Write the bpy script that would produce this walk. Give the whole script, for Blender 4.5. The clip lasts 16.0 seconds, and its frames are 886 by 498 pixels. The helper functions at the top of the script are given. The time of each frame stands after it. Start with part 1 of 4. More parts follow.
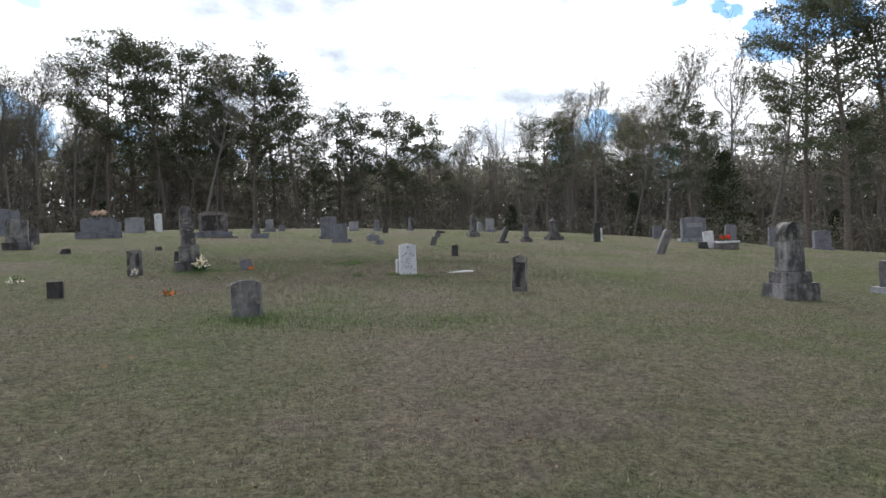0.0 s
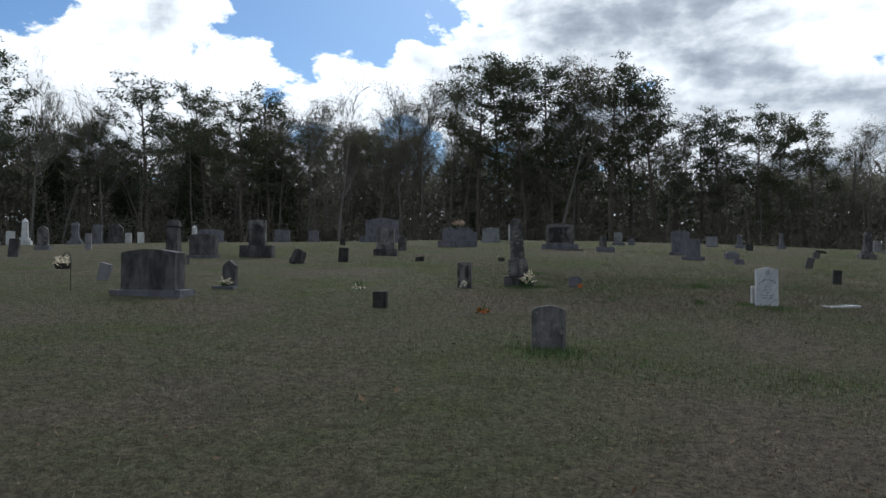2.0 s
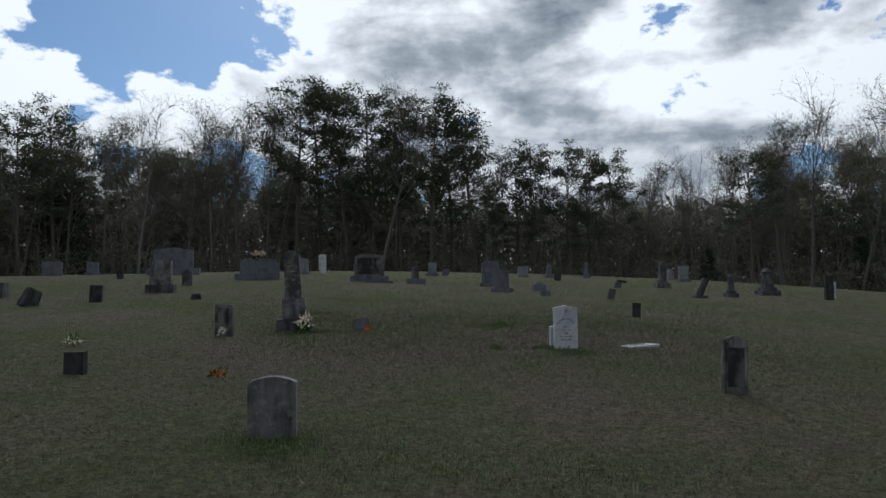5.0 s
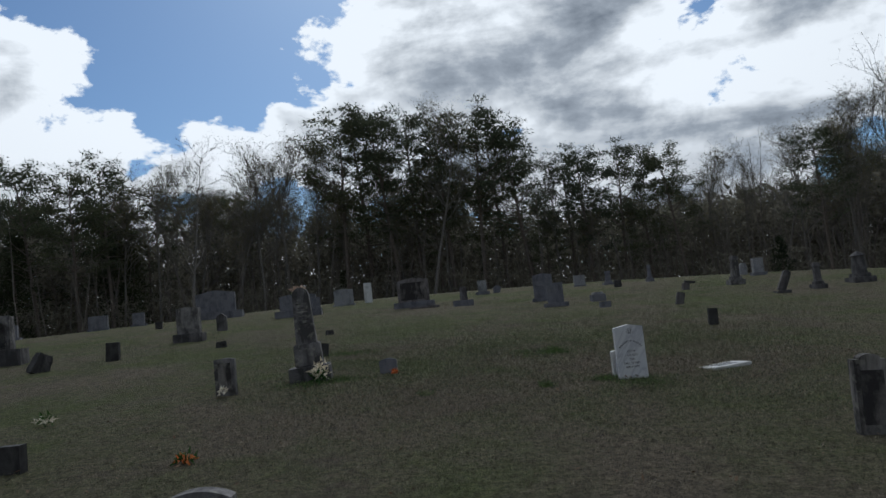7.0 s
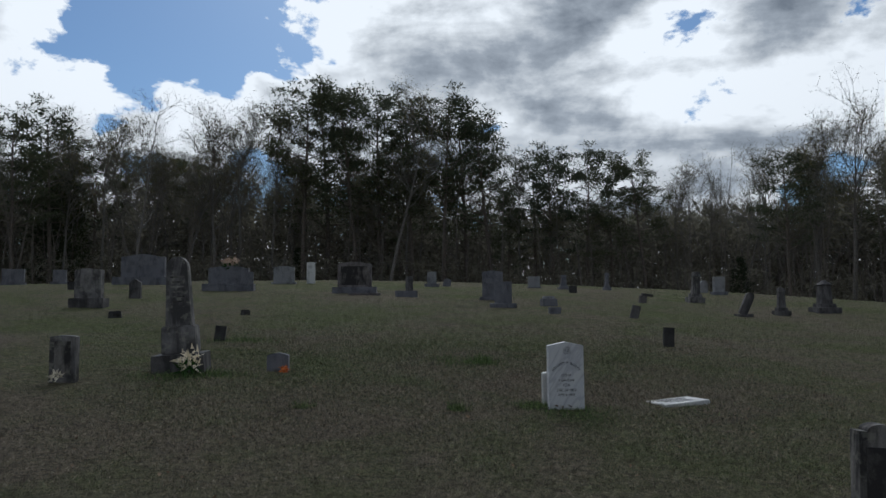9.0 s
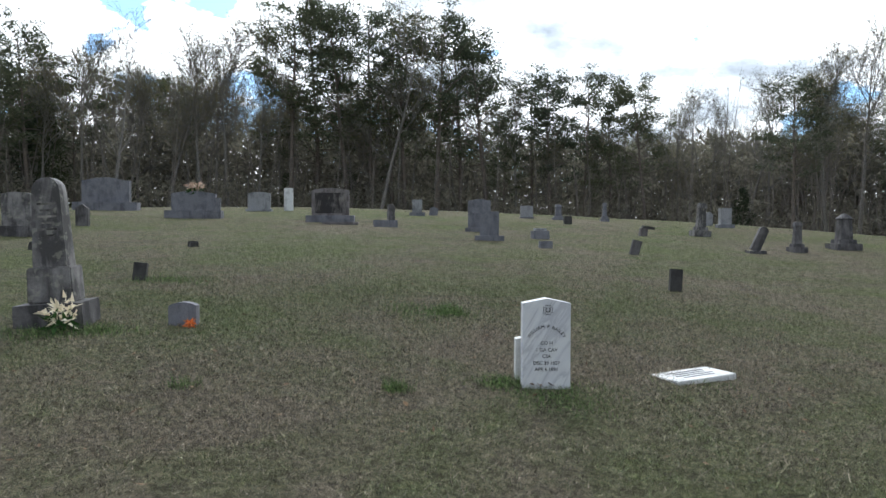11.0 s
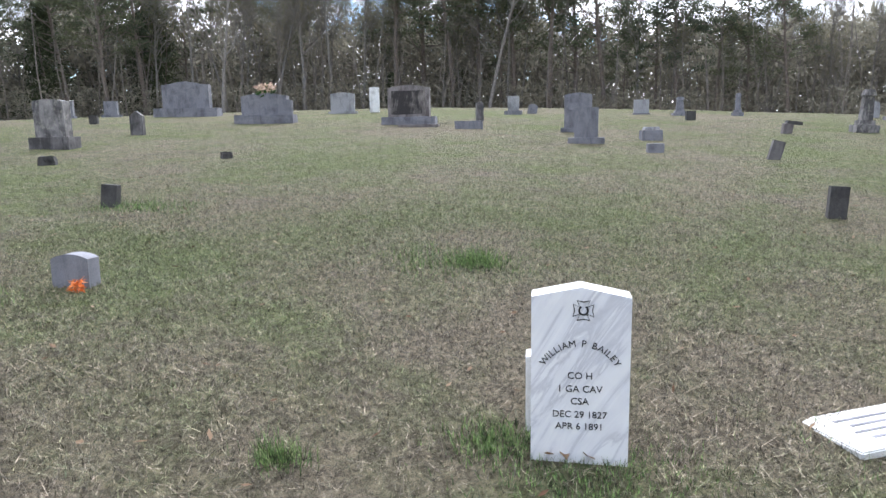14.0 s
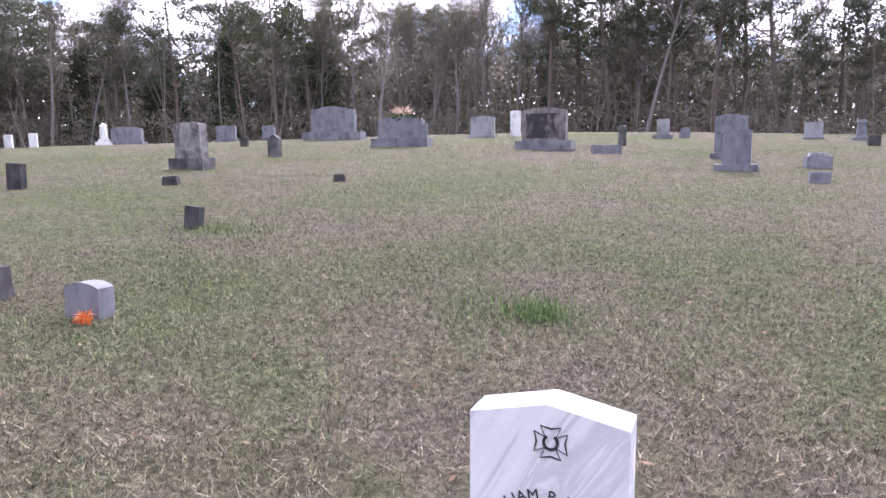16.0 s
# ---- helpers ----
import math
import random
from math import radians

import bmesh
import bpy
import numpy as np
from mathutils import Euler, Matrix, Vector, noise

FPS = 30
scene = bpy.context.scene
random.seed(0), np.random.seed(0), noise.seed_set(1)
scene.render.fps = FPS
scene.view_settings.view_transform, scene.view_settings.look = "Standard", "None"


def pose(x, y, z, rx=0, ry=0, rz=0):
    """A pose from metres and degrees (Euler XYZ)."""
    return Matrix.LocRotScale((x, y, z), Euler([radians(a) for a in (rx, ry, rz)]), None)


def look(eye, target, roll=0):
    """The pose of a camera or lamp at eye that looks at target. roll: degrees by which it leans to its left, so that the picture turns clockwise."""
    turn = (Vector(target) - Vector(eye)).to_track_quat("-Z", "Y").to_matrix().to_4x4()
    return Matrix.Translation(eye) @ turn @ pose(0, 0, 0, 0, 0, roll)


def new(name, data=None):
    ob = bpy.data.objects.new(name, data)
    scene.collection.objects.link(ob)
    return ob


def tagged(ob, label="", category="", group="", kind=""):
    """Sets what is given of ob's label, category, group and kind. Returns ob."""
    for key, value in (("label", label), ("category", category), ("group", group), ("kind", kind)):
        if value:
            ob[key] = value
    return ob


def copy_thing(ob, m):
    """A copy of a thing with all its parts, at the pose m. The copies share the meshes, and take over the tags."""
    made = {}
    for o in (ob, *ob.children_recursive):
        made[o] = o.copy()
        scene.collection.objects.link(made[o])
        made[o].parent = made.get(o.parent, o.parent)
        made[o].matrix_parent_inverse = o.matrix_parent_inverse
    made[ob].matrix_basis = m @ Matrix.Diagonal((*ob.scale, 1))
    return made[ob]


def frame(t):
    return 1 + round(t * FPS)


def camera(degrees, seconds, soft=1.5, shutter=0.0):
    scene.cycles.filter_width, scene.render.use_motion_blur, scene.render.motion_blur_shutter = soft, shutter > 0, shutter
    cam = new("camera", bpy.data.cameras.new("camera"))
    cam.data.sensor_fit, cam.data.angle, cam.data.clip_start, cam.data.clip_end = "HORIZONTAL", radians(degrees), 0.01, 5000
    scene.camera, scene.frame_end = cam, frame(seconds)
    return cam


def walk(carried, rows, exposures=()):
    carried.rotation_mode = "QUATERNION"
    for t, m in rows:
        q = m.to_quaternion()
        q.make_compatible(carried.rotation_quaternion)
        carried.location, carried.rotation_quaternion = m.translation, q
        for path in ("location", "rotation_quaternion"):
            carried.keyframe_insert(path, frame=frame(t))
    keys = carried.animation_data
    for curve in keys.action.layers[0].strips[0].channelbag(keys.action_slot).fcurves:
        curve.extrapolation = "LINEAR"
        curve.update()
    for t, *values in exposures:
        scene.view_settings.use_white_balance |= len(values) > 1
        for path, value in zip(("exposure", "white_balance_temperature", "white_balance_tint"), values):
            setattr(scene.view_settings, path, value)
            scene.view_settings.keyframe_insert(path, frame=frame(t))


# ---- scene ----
cam = camera(65.7, 16.0)
# seconds, stops, kelvin, tint
EXPOSURES = [(0, 0.6, 6300, 10), (0.4, 0.45, 6300, 10), (1.0, -0.15, 6050, 8), (2.0, -0.48, 5950, 7), (6.3, -0.95, 5950, 7), (10.2, -0.95, 5950, 7), (10.7, 0.1, 6150, 7), (11.2, 0.75, 6050, 5), (11.7, 1.0, 6050, 4), (12.5, 1.45, 6050, 7), (14.5, 1.7, 6050, 16), (15.3, 1.78, 6000, 26), (16.0, 1.88, 5950, 30)]
PATH = [
    (0, (-3.447, -13.054, 0.594), (-2.837, -11.149, 0.576), -2.2),
    (0.5, (-3.305, -12.777, 0.561), (-3.063, -10.792, 0.558), -2.5),
    (1, (-3.04, -12.442, 0.651), (-3.255, -10.454, 0.716), 1.7),
    (1.5, (-2.94, -12.069, 0.707), (-3.137, -10.079, 0.725), 2.8),
    (2, (-2.859, -11.763, 0.701), (-3.261, -9.804, 0.735), 0.2),
    (2.5, (-2.744, -11.45, 0.745), (-3.32, -9.541, 0.897), 0.1),
    (3, (-2.721, -11.051, 0.756), (-3.224, -9.12, 0.896), -0.7),
    (3.5, (-2.546, -10.77, 0.775), (-2.773, -8.787, 0.906), 0.8),
    (4, (-2.374, -10.434, 0.799), (-2.264, -8.443, 0.95), 0.0),
    (4.2, (-2.334, -10.321, 0.807), (-2.232, -8.327, 0.92), -0.1),
    (6.3, (-1.905, -8.748, 0.988), (-1.807, -6.756, 1.139), -3.3),
    (6.5, (-1.86, -8.582, 0.995), (-1.776, -6.591, 1.161), -4.6),
    (7, (-1.747, -8.124, 1.011), (-1.819, -6.133, 1.184), -6.0),
    (7.5, (-1.661, -7.666, 1.016), (-1.614, -5.675, 1.196), -0.8),
    (8, (-1.526, -7.288, 1.037), (-1.39, -5.295, 1.144), -1.6),
    (8.2, (-1.436, -7.133, 1.016), (-1.351, -5.139, 1.156), -2.2),
    (10.3, (-1.022, -5.324, 1.112), (-0.992, -3.326, 1.192), 0.9),
    (10.5, (-0.958, -5.137, 1.115), (-0.904, -3.138, 1.079), 1.0),
    (11, (-0.789, -4.708, 1.117), (-0.757, -2.71, 1.045), 0.2),
    (11.5, (-0.613, -4.349, 1.113), (-0.765, -2.362, 0.944), -2.9),
    (12, (-0.519, -3.911, 1.134), (-0.61, -1.932, 0.861), -1.1),
    (12.5, (-0.382, -3.536, 1.118), (-0.583, -1.561, 0.877), 0.1),
    (13, (-0.219, -3.096, 1.151), (-0.395, -1.125, 0.863), -1.5),
    (13.5, (-0.188, -2.647, 1.182), (-0.381, -0.671, 0.947), 0.0),
    (14, (-0.101, -2.287, 1.151), (-0.412, -0.344, 0.794), -1.1),
    (14.5, (0.004, -1.968, 1.11), (-0.379, -0.085, 0.555), -2.4),
    (15, (0.024, -1.654, 1.092), (-0.409, 0.237, 0.605), -0.7),
    (15.5, (0.065, -1.412, 1.114), (-0.5, 0.469, 0.733), 1.5),
    (16, (0.305, -1.332, 1.117), (-0.437, 0.504, 0.837), -0.7),
]
walk(cam, [(t, look(eye, target, roll)) for t, eye, target, roll in PATH], EXPOSURES)

# ---- world, sun, exposure (exposures are given with the walk) ----
SUN_AZ, SUN_EL = radians(-4), radians(40)
world = bpy.data.worlds.new("sky")
scene.world = world
world.use_nodes = True


class Nodes:
    """Short-hand for building node trees."""

    def __init__(self, tree):
        self.tree = tree
        tree.nodes.clear()

    def add(self, kind, _out=0, **inputs):
        n = self.tree.nodes.new(kind)
        for k, v in inputs.items():
            self.put(n, k, v)
        return n

    def put(self, n, key, v):
        sock = n.inputs[int(key[1:])] if key[0] == "i" and key[1:].isdigit() else n.inputs[key.replace("_", " ")]
        if isinstance(v, bpy.types.NodeSocket):
            self.tree.links.new(v, sock)
        elif isinstance(v, tuple) and len(v) == 3 and sock.type == "RGBA":
            sock.default_value = (*v, 1)
        else:
            sock.default_value = v

    def math(self, op, a, b=0.0, clamp=False):
        n = self.add("ShaderNodeMath", i0=a, i1=b)
        n.operation, n.use_clamp = op, clamp
        return n.outputs[0]

    def noise(self, vector, scale, detail=4.0, rough=0.55, distort=0.0):
        return self.add("ShaderNodeTexNoise", Vector=vector, Scale=scale, Detail=detail, Roughness=rough, Distortion=distort).outputs[0]

    def ramp(self, fac, stops):
        n = self.add("ShaderNodeValToRGB", Fac=fac)
        e = n.color_ramp.elements
        while len(e) < len(stops):
            e.new(0.5)
        for s, (p, c) in zip(e, stops):
            s.position = p
            s.color = (*c, 1) if isinstance(c, tuple) else (c, c, c, 1)
        return n.outputs[0]

    def mix(self, fac, a, b, blend="MIX"):
        n = self.tree.nodes.new("ShaderNodeMix")
        n.data_type, n.blend_type = "RGBA", blend
        for i, v in ((0, fac), (6, a), (7, b)):
            if isinstance(v, bpy.types.NodeSocket):
                self.tree.links.new(v, n.inputs[i])
            elif i == 0:
                n.inputs[0].default_value = v
            else:
                n.inputs[i].default_value = (*v, 1)
        return n.outputs[2]


def build_world():
    n = Nodes(world.node_tree)
    sky = n.add("ShaderNodeTexSky")
    sky.sky_type, sky.sun_disc = "NISHITA", False
    sky.sun_elevation, sky.sun_rotation = SUN_EL, SUN_AZ
    sky.air_density, sky.dust_density = 1.0, 0.6
    way = n.add("ShaderNodeTexCoord").outputs["Generated"]
    # heaps of cloud, flattened towards their bases
    heaps = n.add("ShaderNodeMapping", Vector=way, Location=(0.35, 0.0, 1.3), Scale=(1.0, 1.0, 1.6)).outputs[0]
    body = n.noise(heaps, 5.4, 12.0, 0.58, 0.12)

    def toward_way(az, el):
        d = n.add("ShaderNodeVectorMath", i0=way, i1=(math.sin(radians(az)) * math.cos(radians(el)), math.cos(radians(az)) * math.cos(radians(el)), math.sin(radians(el))))
        d.operation = "DOT_PRODUCT"
        return d.outputs["Value"]

    def swell(az, el, inner, outer, amount):
        return n.add("ShaderNodeMapRange", Value=toward_way(az, el), From_Min=math.cos(radians(outer)), From_Max=math.cos(radians(inner)), To_Min=0.0, To_Max=amount).outputs[0]

    cover = n.math("ADD", body, 0.04)
    for az, el, inner, outer, amount in ((-19, 27, 3, 15, -0.20), (14, 22, 5, 20, 0.12), (-14, 13, 2, 11, 0.08), (-31, 14, 3, 11, 0.05), (19, 13.5, 0.5, 4, -0.12)):
        cover = n.math("ADD", cover, swell(az, el, inner, outer, amount))
    # cloud is brightest towards the sun and dull away from it
    lit = n.add("ShaderNodeMapRange", Value=toward_way(math.degrees(SUN_AZ), math.degrees(SUN_EL)), From_Min=-0.2, From_Max=0.85, To_Min=0.32, To_Max=1.05).outputs[0]
    mask = n.ramp(cover, [(0.47, 0.0), (0.50, 1.0)])
    streaks = n.add("ShaderNodeMapping", Vector=way, Location=(0.1, 0.4, 0.22), Scale=(1.0, 1.0, 3.4)).outputs[0]
    shade = n.noise(streaks, 3.6, 7.0, 0.52, 0.3)
    thick = n.math("ADD", cover, n.math("MULTIPLY", n.math("SUBTRACT", shade, 0.5), 0.8))
    # greyest where the bank is deepest, whitest over the heaps beside the gap
    thick = n.math("ADD", thick, swell(26, 20, 6, 24, 0.07))
    thick = n.math("ADD", thick, swell(-24, 15, 4, 22, -0.10))
    cloud = n.ramp(thick, [(0.57, (14.5, 14.6, 14.8)), (0.67, (9.6, 9.8, 10.1)), (0.755, (5.6, 6.0, 6.6)), (0.87, (2.9, 3.25, 3.8)), (0.97, (1.9, 2.2, 2.7))])
    blue = n.mix(1.0, sky.outputs[0], (0.75, 0.95, 1.15), "MULTIPLY")
    cloud = n.mix(1.0, cloud, n.add("ShaderNodeCombineColor", Red=lit, Green=lit, Blue=lit).outputs[0], "MULTIPLY")
    out = n.mix(mask, blue, cloud)
    bg = n.add("ShaderNodeBackground", Color=out, Strength=0.115)
    n.add("ShaderNodeOutputWorld", Surface=bg.outputs[0])


build_world()
sun = new("sun", bpy.data.lights.new("sun", "SUN"))
sun.data.energy, sun.data.angle, sun.data.color = 1.2, radians(14), (1.0, 0.95, 0.88)
sun.matrix_world = look((math.sin(SUN_AZ) * 60, math.cos(SUN_AZ) * 60, math.tan(SUN_EL) * 60), (0, 0, 0))


# ---- materials ----
def material(name):
    m = bpy.data.materials.new(name)
    m.use_nodes = True
    n = Nodes(m.node_tree)
    bsdf = n.add("ShaderNodeBsdfPrincipled")
    n.add("ShaderNodeOutputMaterial", Surface=bsdf.outputs[0])
    return m, n, bsdf


def bumped(n, bsdf, height, strength, distance=0.01):
    b = n.add("ShaderNodeBump", Height=height, Strength=strength, Distance=distance)
    n.put(bsdf, "Normal", b.outputs[0])


def patch_fac(n, where):
    """How green the turf is: broad patches with finer breaks."""
    big = n.noise(where, 0.33, 3.0, 0.5)
    mid = n.noise(where, 1.6, 4.0, 0.6)
    fine = n.noise(where, 7.0, 3.0, 0.6)
    s = n.math("ADD", n.math("MULTIPLY", big, 0.50), n.math("MULTIPLY", mid, 0.32))
    s = n.math("ADD", s, n.math("MULTIPLY", fine, 0.18))
    # worn, dry stretches and two fresher ones
    for x, y, inner, outer, amount in ((-0.9, -0.6, 1.0, 4.2, -0.06), (-2.0, -9.3, 1.0, 4.0, -0.06), (-2.0, -4.9, 0.4, 2.2, 0.07), (-1.6, 6.5, 1.0, 4.5, 0.03)):
        away = n.add("ShaderNodeVectorMath", i0=where, i1=(x, y, 0.3))
        away.operation = "DISTANCE"
        s = n.math("ADD", s, n.add("ShaderNodeMapRange", Value=away.outputs["Value"], From_Min=inner, From_Max=outer, To_Min=amount, To_Max=0.0).outputs[0])
    return s


def turf_material():
    m, n, bsdf = material("turf")
    where = n.add("ShaderNodeNewGeometry").outputs["Position"]
    f = patch_fac(n, where)
    fibre = n.add("ShaderNodeMapping", Vector=where, Scale=(1.0, 2.2, 1.0), Rotation=(0.0, 0.0, 0.6)).outputs[0]
    grain = n.ramp(n.math("ADD", n.math("MULTIPLY", n.noise(where, 27.0, 9.0, 0.78, 0.6), 0.6), n.math("MULTIPLY", n.noise(fibre, 110.0, 5.0, 0.75, 1.2), 0.4)), [(0.38, 0.0), (0.62, 1.0)])
    # near-black ends of straw and green also paint in shade between blades
    straw = n.mix(grain, (0.026, 0.021, 0.017), (0.355, 0.29, 0.215))
    soil = n.mix(n.noise(where, 24.0, 4.0), (0.04, 0.031, 0.026), (0.23, 0.185, 0.15))
    green = n.mix(grain, (0.016, 0.027, 0.012), (0.215, 0.25, 0.088))
    bare = n.ramp(n.noise(where, 0.9, 5.0, 0.6), [(0.57, 0.0), (0.68, 0.8)])
    dry = n.mix(bare, straw, soil)
    lumps = n.ramp(n.noise(where, 11.0, 4.0, 0.65), [(0.36, 0.72), (0.62, 1.16)])
    n.put(bsdf, "Base Color", n.mix(1.0, lumps, n.mix(n.ramp(f, [(0.40, 0.10), (0.60, 0.90)]), dry, green), "MULTIPLY"))
    n.put(bsdf, "Roughness", 0.95)
    n.put(bsdf, "Specular IOR Level", 0.15)
    bumped(n, bsdf, n.math("ADD", grain, n.noise(where, 260.0, 3.0)), 0.9, 0.03)
    return m


def blade_material(name, fresh=0.0):
    m, n, bsdf = material(name)
    geo = n.add("ShaderNodeNewGeometry")
    rnd = geo.outputs["Random Per Island"]
    f = n.math("ADD", patch_fac(n, geo.outputs["Position"]), n.math("MULTIPLY", n.math("SUBTRACT", rnd, 0.5), 0.22))
    alt = n.math("FRACT", n.math("MULTIPLY", rnd, 17.3))
    straw = n.mix(alt, (0.06, 0.048, 0.038), (0.40, 0.33, 0.25))
    clump = n.ramp(n.noise(geo.outputs["Position"], 34.0, 5.0, 0.7), [(0.40, 0.2), (0.61, 1.65)])
    green = n.mix(alt, (0.06, 0.11, 0.035), (0.21, 0.31, 0.10)) if fresh else n.mix(alt, (0.045, 0.08, 0.03), (0.23, 0.268, 0.105))
    n.put(bsdf, "Base Color", n.mix(1.0, clump, n.mix(n.math("ADD", n.ramp(f, [(0.41, 0.06), (0.61, 0.90)]), fresh, True), straw, green), "MULTIPLY"))
    n.put(bsdf, "Roughness", 0.7)
    n.put(bsdf, "Specular IOR Level", 0.25)
    return m


def stone_material(name, light, dark, stain=0.5, scale=6.0, speckle=0.3, rough=0.85, lichen=0.0):
    m, n, bsdf = material(name)
    coord = n.add("ShaderNodeTexCoord").outputs["Object"]
    rnd = n.add("ShaderNodeObjectInfo").outputs["Random"]
    shifted = n.add("ShaderNodeVectorMath", i0=coord, i1=n.add("ShaderNodeCombineXYZ", X=n.math("MULTIPLY", rnd, 31.0), Y=rnd, Z=n.math("MULTIPLY", rnd, 9.0)).outputs[0]).outputs[0]
    streaky = n.add("ShaderNodeMapping", Vector=shifted, Scale=(1.0, 1.0, 0.28)).outputs[0]
    st = n.noise(streaky, scale, 7.0, 0.65, 0.6)
    blot = n.noise(shifted, scale * 0.6, 5.0, 0.6)
    f = n.math("ADD", n.math("MULTIPLY", st, 0.6), n.math("MULTIPLY", blot, 0.4))
    col = n.mix(n.ramp(f, [(0.62 - 0.32 * stain, 0.0), (0.72 - 0.22 * stain, 1.0)]), light, dark)
    spk = n.noise(shifted, 160.0, 3.0, 0.7)
    col = n.mix(speckle, col, n.ramp(spk, [(0.35, 0.25), (0.65, 1.6)]), "MULTIPLY")
    if lichen:
        lf = n.ramp(n.noise(shifted, 14.0, 5.0, 0.6), [(0.56, 0.0), (0.63, lichen)])
        col = n.mix(lf, col, (0.38, 0.37, 0.30))
    n.put(bsdf, "Base Color", col)
    n.put(bsdf, "Roughness", rough)
    bumped(n, bsdf, n.math("ADD", st, n.math("MULTIPLY", spk, 0.5)), 0.45, 0.006)
    return m


def marble_material():
    m, n, bsdf = material("white_marble")
    coord = n.add("ShaderNodeTexCoord").outputs["Object"]
    slant = n.add("ShaderNodeMapping", Vector=coord, Rotation=(0.0, radians(-33), 0.0)).outputs[0]
    turned = n.add("ShaderNodeMapping", Vector=slant, Location=(0.4, 0.0, 0.3), Scale=(7.0, 2.0, 1.1)).outputs[0]
    vein = n.noise(turned, 1.7, 6.0, 0.6, 0.9)
    thin = n.ramp(vein, [(0.40, (0.70, 0.70, 0.71)), (0.50, (0.64, 0.64, 0.665)), (0.555, (0.50, 0.50, 0.535)), (0.60, (0.68, 0.68, 0.69))])
    cloud = n.noise(coord, 5.0, 5.0, 0.6)
    col = n.mix(0.35, thin, n.ramp(cloud, [(0.3, 0.72), (0.7, 1.0)]), "MULTIPLY")
    n.put(bsdf, "Base Color", col)
    n.put(bsdf, "Roughness", 0.55)
    bumped(n, bsdf, n.noise(coord, 120.0, 3.0), 0.12, 0.002)
    return m


def plain_material(name, a, b, scale=20.0, rough=0.8, bump=0.3):
    m, n, bsdf = material(name)
    coord = n.add("ShaderNodeTexCoord").outputs["Object"]
    f = n.noise(coord, scale, 5.0, 0.65)
    n.put(bsdf, "Base Color", n.mix(n.ramp(f, [(0.3, 0.0), (0.7, 1.0)]), a, b))
    n.put(bsdf, "Roughness", rough)
    bumped(n, bsdf, f, bump, 0.01)
    return m


def leaf_material(name, a, b, glow=0.25):
    """Leaves and petals, varied leaf by leaf, that let some light through."""
    m = bpy.data.materials.new(name)
    m.use_nodes = True
    n = Nodes(m.node_tree)
    rnd = n.add("ShaderNodeNewGeometry").outputs["Random Per Island"]
    tone = n.add("ShaderNodeObjectInfo").outputs["Random"]
    col = n.mix(rnd, a, b)
    col = n.mix(0.5, col, n.ramp(tone, [(0.0, (0.7, 0.75, 0.8)), (1.0, (1.25, 1.15, 0.95))]), "MULTIPLY")
    d = n.add("ShaderNodeBsdfDiffuse", Color=col)
    t = n.add("ShaderNodeBsdfTranslucent", Color=col)
    mix = n.add("ShaderNodeMixShader", Fac=glow, i1=d.outputs[0], i2=t.outputs[0])
    n.add("ShaderNodeOutputMaterial", Surface=mix.outputs[0])
    return m


TURF = turf_material()
BLADE = blade_material("grass_blade")
LUSH = blade_material("lush_blade", 0.75)
MARBLE = marble_material()
GREY = stone_material("grey_granite", (0.185, 0.185, 0.205), (0.10, 0.10, 0.115), 0.5, 5.0, 0.5)
PALE = stone_material("pale_granite", (0.28, 0.28, 0.29), (0.16, 0.16, 0.17), 0.4, 5.0, 0.45)
DARK = stone_material("dark_weathered_stone", (0.15, 0.14, 0.14), (0.045, 0.042, 0.043), 0.7, 6.0, 0.45)
BLACK = stone_material("blackened_stone", (0.06, 0.056, 0.054), (0.02, 0.019, 0.019), 0.6, 8.0, 0.5)
STAINED = stone_material("stained_marble", (0.27, 0.255, 0.25), (0.06, 0.056, 0.056), 0.75, 5.5, 0.3, lichen=0.35)
MOTTLED = stone_material("mottled_marble", (0.34, 0.315, 0.29), (0.032, 0.029, 0.028), 0.80, 4.5, 0.3, lichen=0.25)
BLOTCHED = stone_material("blotched_face", (0.26, 0.235, 0.215), (0.028, 0.025, 0.025), 0.86, 4.0, 0.3)
BROWN = stone_material("brown_stained_stone", (0.20, 0.18, 0.178), (0.085, 0.073, 0.07), 0.6, 5.0, 0.4)
WHITE = stone_material("white_stone", (0.66, 0.66, 0.65), (0.40, 0.40, 0.39), 0.45, 6.0, 0.15, 0.6)
INK = plain_material("incised_black", (0.012, 0.012, 0.013), (0.03, 0.03, 0.032), 40, 0.8, 0.1)
BARK = plain_material("bark", (0.075, 0.06, 0.05), (0.20, 0.165, 0.14), 9.0, 0.95, 0.8)
GREYBARK = plain_material("grey_bark", (0.10, 0.09, 0.082), (0.24, 0.22, 0.20), 7.0, 0.95, 0.7)
TWIG = plain_material("twigs", (0.10, 0.086, 0.077), (0.22, 0.192, 0.168), 3.0, 0.95, 0.1)
NEEDLE = leaf_material("pine_needles", (0.065, 0.077, 0.055), (0.13, 0.147, 0.097), 0.34)
CEDAR = leaf_material("cedar_leaves", (0.04, 0.05, 0.035), (0.085, 0.10, 0.06), 0.22)
BUD = leaf_material("spring_buds", (0.12, 0.13, 0.05), (0.24, 0.20, 0.11), 0.4)
BRUSH = leaf_material("brush", (0.17, 0.155, 0.125), (0.32, 0.30, 0.235), 0.55)
ORANGE = leaf_material("orange_petals", (0.62, 0.13, 0.03), (0.75, 0.34, 0.14), 0.3)
CREAM = leaf_material("cream_petals", (0.66, 0.60, 0.48), (0.82, 0.78, 0.68), 0.3)
